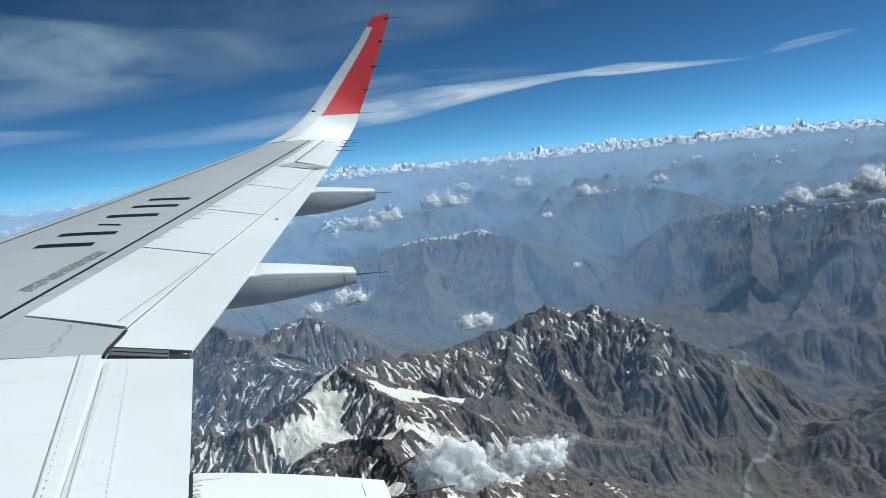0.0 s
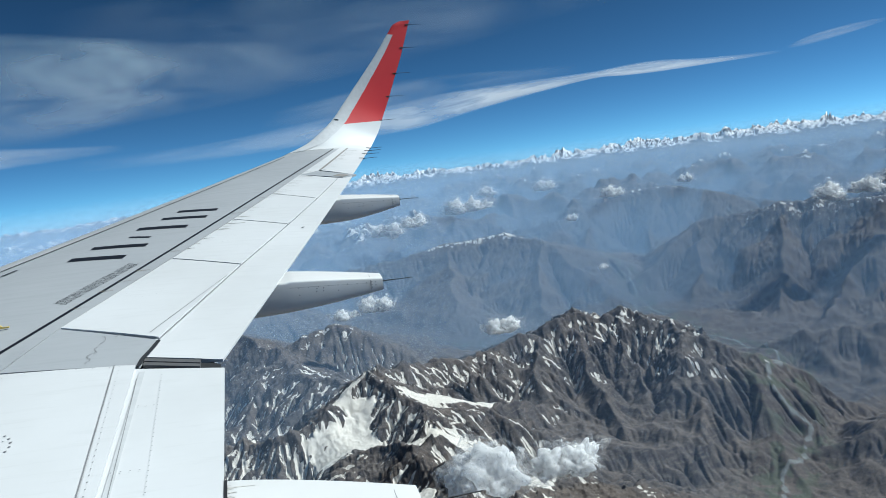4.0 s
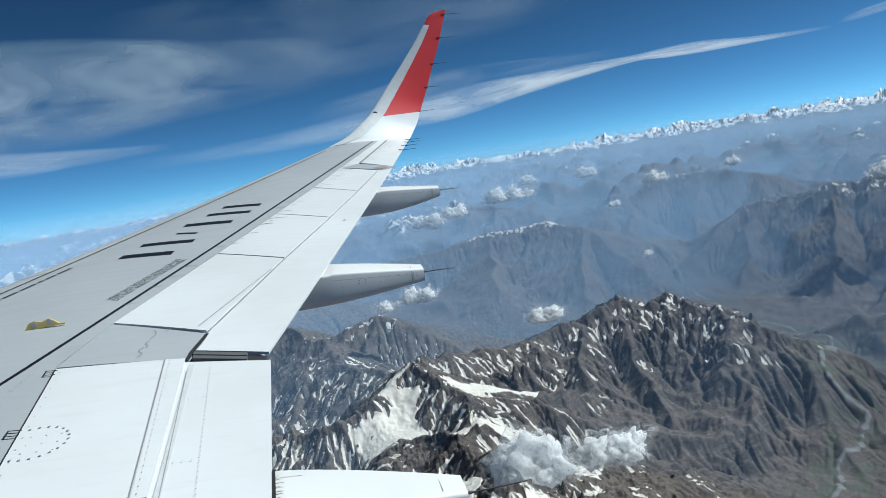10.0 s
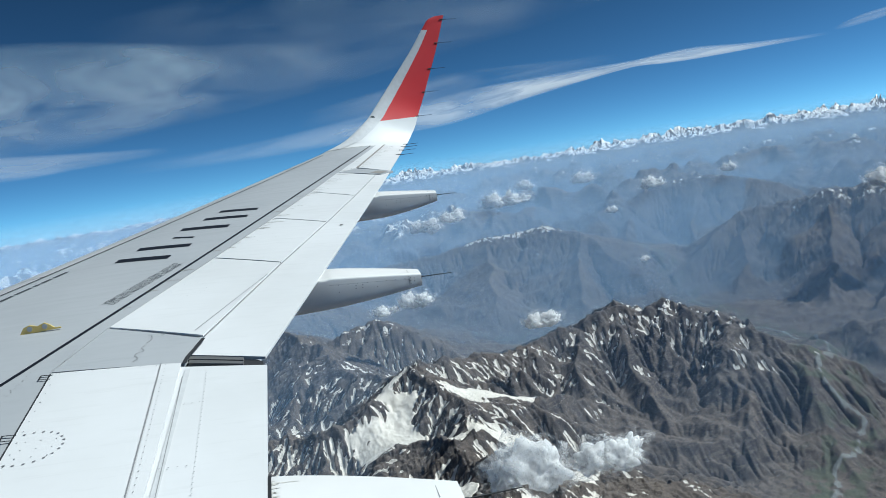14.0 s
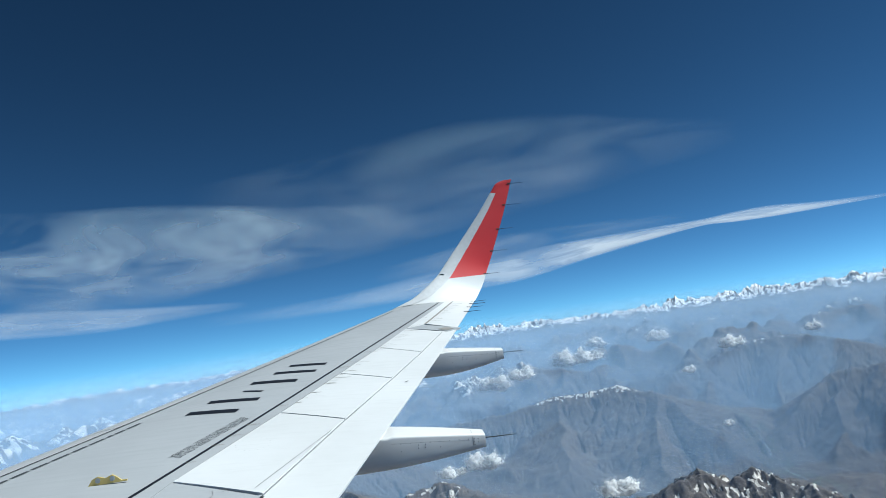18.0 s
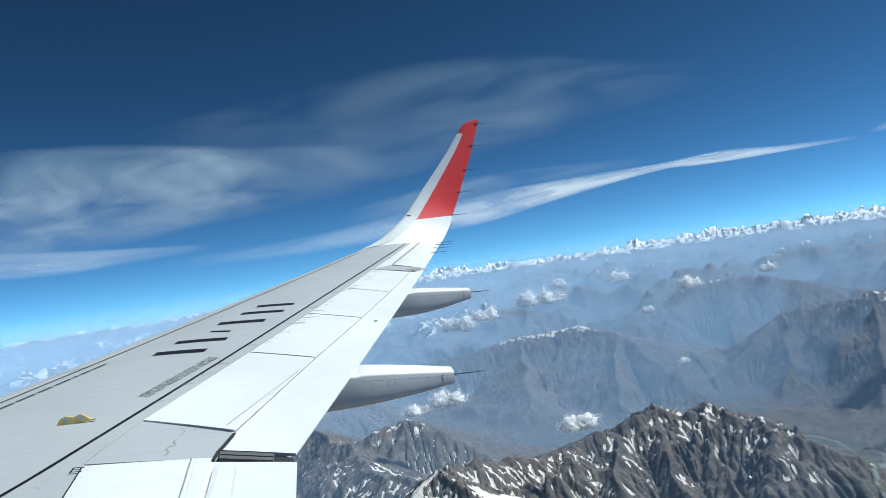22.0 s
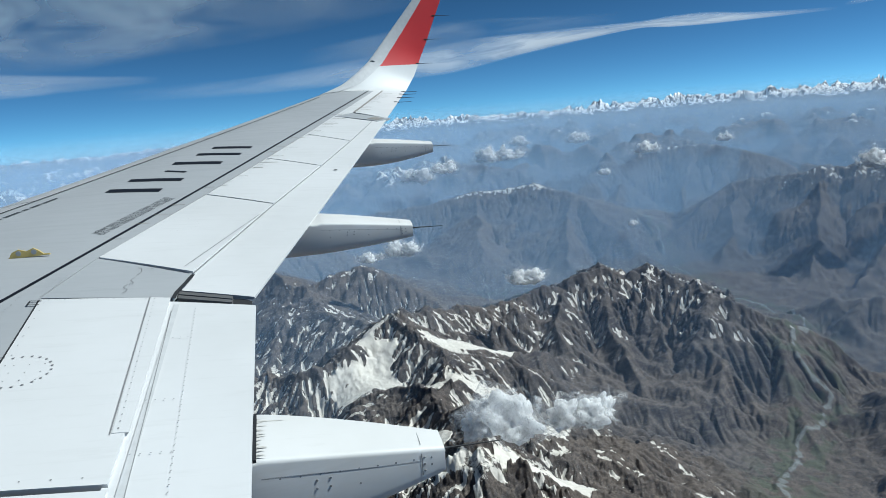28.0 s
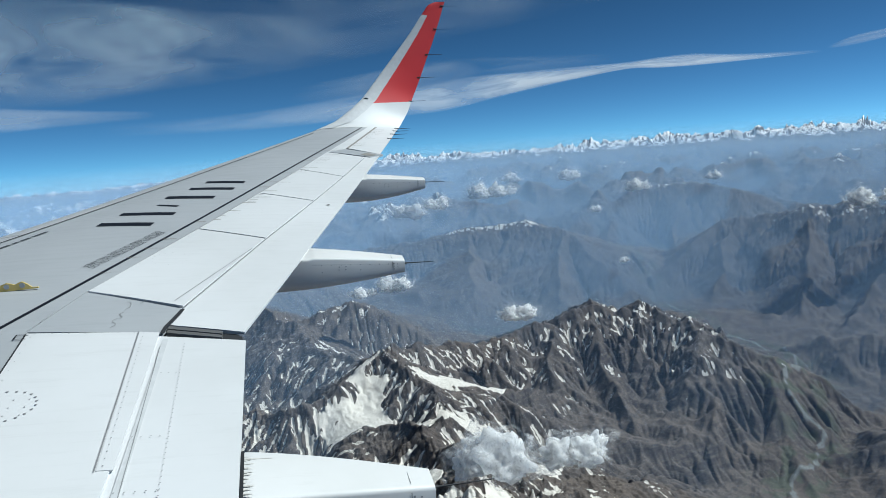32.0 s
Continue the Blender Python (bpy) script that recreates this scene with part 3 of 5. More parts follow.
# grime blown back from hinges and gaps
bm = bmesh.new()
rg = random.Random(9)
spots = [(cx(0.652, 9.0 + 0.11 * i), 9.0 + 0.11 * i, 0.0115) for i in range(40)] + [(cx(0.752, 13.5 + 0.09 * i), 13.5 + 0.09 * i, 0.006) for i in range(26)] + [(cx(0.60, 7.2 + 0.3 * i), 7.2 + 0.3 * i, 0.003) for i in range(26)]
for x, y, dz in spots:
    if rg.random() < 0.35:
        continue
    y += rg.uniform(-0.05, 0.05)
    ln, wd = rg.uniform(0.04, 0.22), rg.uniform(0.003, 0.008)
    x += rg.uniform(-0.01, 0.02)
    q = [bm.verts.new((x + ln * u, y + wd * v * (1 - 0.7 * u), surf(x + ln * u, y + wd * v) + dz + 0.002)) for u, v in ((0, -1), (0.5, -1), (1, -1), (1, 1), (0.5, 1), (0, 1))]
    bm.faces.new(q)
tagged(part("grime_streaks", bm, plain("grime", (0.24, 0.225, 0.20), 0.7), wing), kind="stuff")

# wavy sealant on the wedge
for line in ([(5.30, 6.40), (5.325, 6.45), (5.295, 6.50), (5.31, 6.54), (5.345, 6.56), (5.32, 6.62), (5.345, 6.66)], [(5.34, 6.70), (5.365, 6.75), (5.355, 6.82), (5.325, 6.84)], [(5.42, 6.80), (5.445, 6.86), (5.44, 6.92)]):
    strip("sealant_line", M_RIVET, [tuple(spline([Vector(p) for p in line], k, i / 4)) for k in range(len(line) - 1) for i in range(4)], 0.0022, 0.004)


def lug():
    """Yellow wing lug for the escape rope: a low arched plate with two holes."""
    bm = bmesh.new()
    out = [(-0.12, 0.0), (-0.09, 0.045), (-0.05, 0.06), (-0.02, 0.05), (0.0, 0.042), (0.02, 0.05), (0.05, 0.06), (0.08, 0.04), (0.11, 0.012), (0.15, 0.01), (0.15, 0.0)]
    a = [bm.verts.new((x, -0.008, z)) for x, z in out]
    b = [bm.verts.new((x, 0.008, z)) for x, z in out]
    bm.faces.new(a)
    bm.faces.new(b[::-1])
    for i in range(len(out)):
        j = (i + 1) % len(out)
        bm.faces.new((a[i], b[i], b[j], a[j]))
    bmesh.ops.recalc_face_normals(bm, faces=bm.faces)
    return bm


lug_ob = part("rope_lug", lug(), M_YELLOW, wing, "yellow rope lug bolted on the skin")
lug_ob.location = (4.545, 7.17, surf(4.545, 7.17) + 0.003)
for dx in (-0.05, 0.05):
    bm = bmesh.new()
    bmesh.ops.create_cone(bm, cap_ends=True, segments=12, radius1=0.018, radius2=0.018, depth=0.022, matrix=Matrix.Translation((dx, 0, 0.032)) @ Matrix.Rotation(radians(90), 4, 'X'))
    part("lug_hole", bm, M_GREY, lug_ob)


# ---- cabin window ----
def window_wall():
    """Cabin side wall with one rounded window opening."""
    bm = bmesh.new()
    ox, oz, hw, hh, n = 6.5853, 1.68, 0.2378, 0.27, 96
    loops = []
    for y, s in ((1.862, 1.04), (1.88, 1.0), (1.89, 1.01), (2.0, 1.35)):
        r = []
        for i in range(n):
            a = 2 * math.pi * i / n
            ca, sa = math.cos(a), math.sin(a)
            k = (abs(ca) ** 7 + abs(sa) ** 7) ** (-1 / 7)
            r.append(bm.verts.new((ox + hw * s * k * ca, y, oz + hh * s * k * sa)))
        loops.append(r)
    rims = []
    for y in (1.862, 2.0):
        r = []
        for i in range(n):
            a = 2 * math.pi * i / n
            ca, sa = math.cos(a), math.sin(a)
            k = 1 / max(abs(ca), abs(sa))
            r.append(bm.verts.new((ox + 0.9 * k * ca, y, oz + 0.9 * k * sa)))
        rims.append(r)
    chain = [rims[0], *loops, rims[1], rims[0]]
    for p, q in zip(chain, chain[1:]):
        for i in range(n):
            j = (i + 1) % n
            bm.faces.new((p[i], p[j], q[j], q[i]))
    bmesh.ops.recalc_face_normals(bm, faces=bm.faces)
    return bm


wall = part("wall_cabin", window_wall(), M_CABIN)
tagged(wall, "dark cabin side wall with a rounded window opening", "cabin wall", kind="structure")


# ---- landscape ----
def gnoise(x, y, seed=0):
    """Gradient noise on arrays, about -1 to 1."""
    xi, yi = np.floor(x), np.floor(y)
    xf, yf = x - xi, y - yi
    xi, yi = xi.astype(np.int64), yi.astype(np.int64)

    def corner(i, j):
        h = ((xi + i) * 374761393 + (yi + j) * 668265263 + seed * 1442695041) & 0xFFFFFFFF
        h = ((h ^ (h >> 13)) * 1274126177) & 0xFFFFFFFF
        h = h ^ (h >> 16)
        a = (h & 0xFFFF) * (2 * np.pi / 65536.0)
        return np.cos(a) * (xf - i) + np.sin(a) * (yf - j)

    u, v = xf * xf * xf * (xf * (xf * 6 - 15) + 10), yf * yf * yf * (yf * (yf * 6 - 15) + 10)
    a, b = corner(0, 0), corner(0, 1)
    a = a + u * (corner(1, 0) - a)
    b = b + u * (corner(1, 1) - b)
    return 1.45 * (a + v * (b - a))


def fbm(x, y, octaves, seed=0, gain=0.5):
    s, a, f = 0.0, 1.0, 1.0
    for o in range(octaves):
        s = s + a * gnoise(x * f, y * f, seed + o)
        a, f = a * gain, f * 2.03
    return s


def ridged(x, y, octaves, seed=0, gain=0.5):
    """Sharp crests at 1, hollows towards 0."""
    s, a, f, w, norm = 0.0, 1.0, 1.0, 1.0, 0.0
    for o in range(octaves):
        r = (1 - np.abs(gnoise(x * f, y * f, seed + o))) ** 2
        s, norm = s + a * r * w, norm + a
        w = np.clip(r * 1.6, 0, 1)
        a, f = a * gain, f * 2.07
    return s / norm


def sstep(a, b, x):
    t = np.clip((x - a) / (b - a), 0, 1)
    return t * t * (3 - 2 * t)


# crest lines of the landscape plan: x, y, height in units from the eye; then slope and width of the foot
CRESTS = [
    ([(0.27, 1.87, -0.56), (0.54, 1.985, -0.63), (0.83, 2.03, -0.61), (1.00, 2.07, -0.577), (1.06, 2.03, -0.612), (1.15, 2.02, -0.592), (1.19, 1.90, -0.615), (1.24, 1.76, -0.632), (1.34, 1.67, -0.69), (1.47, 1.60, -0.77), (1.57, 1.53, -0.85)], 0.62),
    ([(1.15, 2.0, -0.60), (1.02, 1.70, -0.745), (0.96, 1.42, -0.87)], 0.75),
    ([(0.84, 2.0, -0.61), (0.74, 1.86, -0.67), (0.74, 1.62, -0.78)], 0.75),
    ([(0.07, 2.72, -0.65), (0.26, 2.69, -0.593), (0.41, 2.56, -0.68), (0.5, 2.4, -0.76)], 0.5),
    ([(0.30, 4.75, -0.72), (0.90, 4.44, -0.655), (1.19, 4.44, -0.60), (1.55, 4.17, -0.575), (1.68, 3.87, -0.595), (1.70, 3.54, -0.70), (1.73, 3.2, -0.85)], 0.48),
    ([(1.2, 4.44, -0.61), (1.1, 3.9, -0.72), (0.95, 3.4, -0.82)], 0.5),
    ([(2.1, 5.3, -0.70), (2.33, 5.02, -0.66), (2.70, 5.12, -0.615), (3.07, 5.15, -0.52), (3.28, 4.90, -0.50), (3.45, 4.55, -0.56)], 0.52),
    ([(2.04, 3.40, -0.85), (2.33, 3.48, -0.71), (2.62, 3.60, -0.62), (2.72, 3.50, -0.59), (2.85, 3.2, -0.535), (3.02, 3.15, -0.53), (3.1, 2.8, -0.51), (3.3, 2.4, -0.5)], 0.58),
    ([(2.85, 3.2, -0.54), (2.5, 2.8, -0.72), (2.2, 2.5, -0.86)], 0.6),
    ([(1.74, 2.12, -0.88), (1.86, 2.02, -0.82), (2.0, 1.88, -0.79), (2.4, 1.7, -0.72)], 0.5),
    ([(1.25, 1.36, -0.88), (1.37, 1.32, -0.835), (1.7, 1.2, -0.74)], 0.5),
    ([(-0.41, 1.60, -0.72), (-0.28, 1.69, -0.655), (-0.10, 1.66, -0.615), (-0.01, 1.58, -0.603), (0.09, 1.585, -0.565), (0.23, 1.69, -0.521), (0.27, 1.62, -0.53), (0.31, 1.51, -0.551), (0.29, 1.33, -0.565)], 0.66),
    ([(-0.36, 1.31, -0.735), (-0.18, 1.30, -0.683), (-0.02, 1.245, -0.635), (0.07, 1.09, -0.603), (0.14, 1.16, -0.585), (0.235, 1.08, -0.573), (0.25, 1.007, -0.54), (0.30, 0.97, -0.58), (0.44, 0.99, -0.655), (0.54, 0.95, -0.75)], 0.62),
    ([(0.17, 1.40, -0.575), (0.24, 1.24, -0.561), (0.29, 1.12, -0.545), (0.27, 1.04, -0.535)], 0.62),
    ([(-0.75, 3.25, -0.68), (-0.55, 3.17, -0.65), (-0.31, 3.2, -0.61), (-0.09, 2.86, -0.615), (0.02, 2.42, -0.62), (0.10, 2.15, -0.645), (0.20, 1.9, -0.60)], 0.6),
    ([(0.25, 1.0, -0.545), (0.20, 0.85, -0.64), (0.22, 0.70, -0.74)], 0.66),
    ([(1.00, 2.07, -0.58), (0.90, 1.83, -0.69), (0.85, 1.58, -0.80), (0.82, 1.36, -0.87)], 0.75),
    ([(0.54, 1.985, -0.635), (0.61, 1.75, -0.70), (0.62, 1.52, -0.785), (0.67, 1.28, -0.865)], 0.7),
    ([(1.20, 1.88, -0.62), (1.23, 1.66, -0.75), (1.18, 1.47, -0.86)], 0.75),
    ([(0.02, 1.25, -0.63), (0.02, 1.02, -0.74), (0.05, 0.85, -0.82)], 0.75),
    ([(-0.18, 1.30, -0.685), (-0.22, 1.1, -0.77), (-0.2, 0.9, -0.84)], 0.75),
    ([(2.62, 3.60, -0.62), (2.34, 3.22, -0.76), (2.12, 3.0, -0.87)], 0.6),
    ([(3.02, 3.15, -0.535), (2.86, 2.72, -0.69), (2.55, 2.42, -0.82)], 0.6),
    ([(0.41, 2.56, -0.68), (0.62, 2.62, -0.77), (0.85, 2.75, -0.84)], 0.5),
    ([(1.68, 3.87, -0.60), (1.45, 3.5, -0.74), (1.35, 3.2, -0.86)], 0.55),
    ([(-0.31, 3.2, -0.61), (-0.2, 3.6, -0.66), (0.1, 3.9, -0.70)], 0.5),
    ([(-0.9, 2.5, -0.63), (-0.75, 2.0, -0.66), (-0.85, 1.5, -0.62)], 0.5),
]
# single summits that stand over their crests: x, y, height, steepness
PEAKS = [(0.998, 2.10, -0.578, 0.72), (1.131, 2.01, -0.580, 0.72), (1.05, 2.05, -0.597, 0.8), (0.90, 2.08, -0.602, 0.75), (1.22, 1.87, -0.615, 0.75), (0.25, 1.74, -0.530, 1.0), (0.10, 1.59, -0.560, 1.0), (0.25, 1.00, -0.525, 0.95),
         (0.07, 1.10, -0.592, 1.0), (0.29, 1.14, -0.552, 1.0), (-0.10, 1.66, -0.605, 1.0), (2.85, 3.2, -0.520, 0.6), (3.02, 3.12, -0.510, 0.6), (2.68, 3.54, -0.592, 0.6), (1.55, 4.17, -0.56, 0.5)]
RIVERS = [[(2.75, 4.45), (2.38, 4.28), (2.15, 4.1), (2.06, 3.56), (1.865, 3.02), (1.764, 2.56), (1.82, 2.28), (1.66, 1.85), (1.32, 1.55), (1.34, 1.45), (1.12, 1.31), (0.9, 1.1), (0.8, 0.7)],
          [(0.30, 2.28), (0.62, 2.42), (1.0, 2.55), (1.4, 2.62), (1.76, 2.52)], [(0.45, 3.35), (0.85, 3.05), (1.3, 2.92), (1.82, 2.85)],
          [(0.05, 3.4), (-0.15, 2.75), (-0.29, 2.44), (-0.41, 1.95), (-0.52, 1.55), (-0.6, 1.1)]]
GLACIERS = [(0.316, 1.75, 0.075, 0.045), (0.341, 1.585, 0.07, 0.04), (0.479, 1.655, 0.09, 0.05), (0.17, 1.63, 0.045, 0.09), (0.10, 1.52, 0.10, 0.045), (0.345, 1.36, 0.09, 0.05), (0.40, 1.20, 0.06, 0.03), (0.60, 1.70, 0.06, 0.02), (-0.1, 1.47, 0.06, 0.03),
            (-0.38, 2.83, 0.14, 0.07), (-0.33, 2.62, 0.10, 0.04), (0.17, 1.105, 0.07, 0.022), (0.35, 0.985, 0.07, 0.03)]


def polyline(x, y, pts):
    """Distance to a polyline, how far along, and the height there."""
    best = np.full(x.shape, 1e9)
    along, height = np.zeros(x.shape), np.zeros(x.shape)
    run = 0.0
    for p, q in zip(pts, pts[1:]):
        dx, dy = q[0] - p[0], q[1] - p[1]
        ll = dx * dx + dy * dy
        t = np.clip(((x - p[0]) * dx + (y - p[1]) * dy) / ll, 0, 1)
        d = np.hypot(x - p[0] - t * dx, y - p[1] - t * dy)
        m = d < best
        best = np.where(m, d, best)
        along = np.where(m, run + t * math.sqrt(ll), along)
        if len(p) > 2:
            height = np.where(m, p[2] + t * (q[2] - p[2]), height)
        run += math.sqrt(ll)
    return best, along, height


def shape(x, y):
    """Height of the plan before weather: crests, valleys, rolling ranges; and the distance to the rivers."""
    wx, wy = x + 0.035 * fbm(x * 3.1, y * 3.1, 3, 11), y + 0.035 * fbm(x * 3.1, y * 3.1, 3, 23)
    river = np.full(x.shape, 9.0)
    for k, line in enumerate(RIVERS):
        d, s, _ = polyline(x + 0.03 * fbm(x * 6, y * 6, 2, 31), y + 0.03 * fbm(x * 6, y * 6, 2, 37), line)
        river = np.minimum(river, d + 0.010 * min(k, 1))
    r = np.hypot(x, y)
    low = fbm(x / 3.0, y / 3.0, 2, 55)
    big = ridged(wx / 1.4 + 3.3, wy / 1.4 + 1.7, 4, 41, 0.47)
    wild = np.maximum(sstep(4.7, 6.2, r), sstep(-0.9, -1.5, x))
    h = -0.985 + ((0.15 + 0.21 * wild) + 0.10 * low * wild + 0.04 * sstep(3.5, 5.0, r) - 0.07 * sstep(5.2, 9.0, r) + 0.09 * sstep(6.5, 9.0, r) * sstep(17.0, 14.0, r)) * big
    h = h + (0.05 + 0.08 * wild) * (ridged(wx * 1.9 + 5.1, wy * 1.9, 3, 45, 0.5) - 0.35)
    h = h - 0.10 * (1 - sstep(0.02, 0.40, river))
    for k, (line, slope) in enumerate(CRESTS):
        xs, ys = [p[0] for p in line], [p[1] for p in line]
        near = (x > min(xs) - 0.9) & (x < max(xs) + 0.9) & (y > min(ys) - 0.9) & (y < max(ys) + 0.9)
        if not near.any():
            continue
        d, s, top = polyline(wx[near], wy[near], line)
        spur = ridged(s * 3.6 + 7.7 * k, d * 1.3, 2, 61 + k, 0.5)
        jag = gnoise(s * 24 + k, d * 3, 131 + k) * 0.5 + gnoise(s * 55 + k, d * 6, 132 + k) * 0.3
        hk = top + 0.014 * jag * (1 - sstep(0.0, 0.08, d)) - slope * (d / (1 + 0.45 * d)) * (1.22 - (0.50 if slope > 0.6 else 0.36) * spur * sstep(0.0, 0.12, d))
        hh = h[near]
        e = np.clip(0.5 + 0.5 * (hk - hh) / 0.025, 0, 1)
        h[near] = hh * (1 - e) + hk * e + 0.0125 * e * (1 - e)
    return np.maximum(h, -0.915 + 0.02 * np.minimum(river, 1.0)), river


def drain(h, outlet):
    """Raise closed hollows so that every place drains to an outlet."""
    w = np.where(outlet, h, 9.0)
    for _ in range(500):
        p = np.pad(w, 1, constant_values=9.0)
        m = np.minimum.reduce([p[1 + i:1 + i + h.shape[0], 1 + j:1 + j + h.shape[1]] for i in (-1, 0, 1) for j in (-1, 0, 1) if i or j])
        new_w = np.where(outlet, h, np.maximum(h, np.minimum(w, m + 2e-4)))
        if np.abs(new_w - w).max() < 1e-7:
            break
        w = new_w
    return w


def resize(a, shp):
    u, v = np.linspace(0, a.shape[0] - 1.001, shp[0]), np.linspace(0, a.shape[1] - 1.001, shp[1])
    i, j = u.astype(int), v.astype(int)
    f, g = (u - i)[:, None], (v - j)[None, :]
    return a[i][:, j] * (1 - f) * (1 - g) + a[i + 1][:, j] * f * (1 - g) + a[i][:, j + 1] * (1 - f) * g + a[i + 1][:, j + 1] * f * g


def erode(h, outlet, soft, steps, seed):
    """Streams cut their beds: each place loses height by its slope and the land that drains through it."""
    rg = np.random.RandomState(seed)
    ny, nx = h.shape
    n = ny * nx
    ids = np.arange(n).reshape(ny, nx)
    offs = [(i, j) for i in (-1, 0, 1) for j in (-1, 0, 1) if i or j]
    flow = np.ones(n)
    for it in range(steps):
        jit = 1 + 0.35 * rg.rand(ny, nx)
        pad = np.pad(h, 1, mode='edge')
        padi = np.pad(ids, 1, mode='edge')
        best, rec, dist = np.zeros((ny, nx)), ids.copy(), np.ones((ny, nx))
        for i, j in offs:
            dd = math.hypot(i, j)
            drop = (h - pad[1 + i:1 + i + ny, 1 + j:1 + j + nx]) / dd
            drop = drop * (jit if (i + j) % 2 else 1.17)
            m = drop > best
            best, dist = np.where(m, drop, best), np.where(m, dd, dist)
            rec = np.where(m, padi[1 + i:1 + i + ny, 1 + j:1 + j + nx], rec)
        rec = np.where(outlet, ids, rec).ravel()
        me = ids.ravel()
        lev, p = (rec != me).astype(np.int32), rec.copy()
        for _ in range(13):
            lev = lev + lev[p]
            p = p[p]
        order = np.argsort(lev, kind='stable')
        ends = np.cumsum(np.bincount(lev))
        flow = np.ones(n)
        for k in range(len(ends) - 1, 0, -1):
            idx = order[ends[k - 1]:ends[k]]
            np.add.at(flow, rec[idx], flow[idx])
        f = (soft.ravel() * np.sqrt(np.minimum(flow, 4000.0))) / dist.ravel()
        hr = h.ravel().copy()
        for k in range(1, len(ends)):
            idx = order[ends[k - 1]:ends[k]]
            hr[idx] = (hr[idx] + f[idx] * hr[rec[idx]]) / (1 + f[idx])
        h = hr.reshape(ny, nx)
    return h, flow.reshape(ny, nx)


PATCH = (-1.7, 3.9, 0.35, 6.0)         # x and y span of the weathered land
NEAR = (-0.95, 1.75, 0.45, 2.45)       # and of its finer part


def weathered():
    x0, x1, y0, y1 = PATCH
    c = 0.0078
    xs, ys = np.arange(x0, x1, c), np.arange(y0, y1, c)
    xx, yy = np.meshgrid(xs, ys)
    cx_, cy_ = np.meshgrid(np.linspace(x0, x1, 150), np.linspace(y0, y1, 150))
    hc, rc = shape(cx_, cy_)
    rim = np.zeros(hc.shape, bool)
    rim[0], rim[-1], rim[:, 0], rim[:, -1] = True, True, True, True
    hc2 = drain(hc, rim | (rc < 0.03))
    h, river = shape(xx, yy)
    h = np.maximum(h, resize(hc2, h.shape) - 0.004)
    h = h + (0.018 - 0.010 * sstep(2.4, 3.2, yy)) * fbm(xx * 8, yy * 8, 4, 305, 0.55) * sstep(0.02, 0.15, river)
    out = river < 0.010
    out[0], out[-1], out[:, 0], out[:, -1] = True, True, True, True
    soft = 0.045 * (0.45 + 1.1 * np.clip(0.5 + 0.5 * fbm(xx * 9, yy * 9, 3, 301), 0, 1))
    h, fa = erode(h, out, soft, 12, 1)
    a0, a1, b0, b1 = NEAR
    c2 = 0.0032
    xs2, ys2 = np.arange(a0, a1, c2), np.arange(b0, b1, c2)
    x2, y2 = np.meshgrid(xs2, ys2)
    h2 = sample(h, PATCH, c, x2, y2)
    out2 = np.zeros(h2.shape, bool)
    out2[0], out2[-1], out2[:, 0], out2[:, -1] = True, True, True, True
    out2 |= sample(river, PATCH, c, x2, y2) < 0.008
    h2 = h2 + 0.0036 * gnoise(x2 * 38, y2 * 38, 303) + 0.0014 * gnoise(x2 * 110, y2 * 110, 304)
    soft2 = 0.022 * (0.4 + 1.2 * np.clip(0.5 + 0.5 * fbm(x2 * 22, y2 * 22, 2, 302), 0, 1))
    h2, fb = erode(h2, out2, soft2, 8, 2)
    pad = np.pad(fb, 1, mode='edge')
    fb = np.maximum(fb, 0.75 * np.maximum.reduce([pad[:-2, 1:-1], pad[2:, 1:-1], pad[1:-1, :-2], pad[1:-1, 2:]]))
    return (h, np.log(fa), river, c), (h2, np.log(fb), c2)


def blur(a, m):
    """Box mean, twice."""
    for _ in range(2):
        for ax in (0, 1):
            pad = [(m + 1, m), (0, 0)] if ax == 0 else [(0, 0), (m + 1, m)]
            c = np.cumsum(np.pad(a, pad, mode='edge'), axis=ax)
            k = 2 * m + 1
            a = (c[k:] - c[:-k]) / k if ax == 0 else (c[:, k:] - c[:, :-k]) / k
    return a


def sample(a, box, c, x, y):
    """Bilinear look-up in a patch."""
    u, v = np.clip((x - box[0]) / c, 0, a.shape[1] - 1.001), np.clip((y - box[2]) / c, 0, a.shape[0] - 1.001)
    i, j = u.astype(int), v.astype(int)
    f, g = u - i, v - j
    return (a[j, i] * (1 - f) + a[j, i + 1] * f) * (1 - g) + (a[j + 1, i] * (1 - f) + a[j + 1, i + 1] * f) * g


def inside(box, x, y, m):
    return sstep(0, m, x - box[0]) * sstep(0, m, box[1] - x) * sstep(0, m, y - box[2]) * sstep(0, m, box[3] - y)


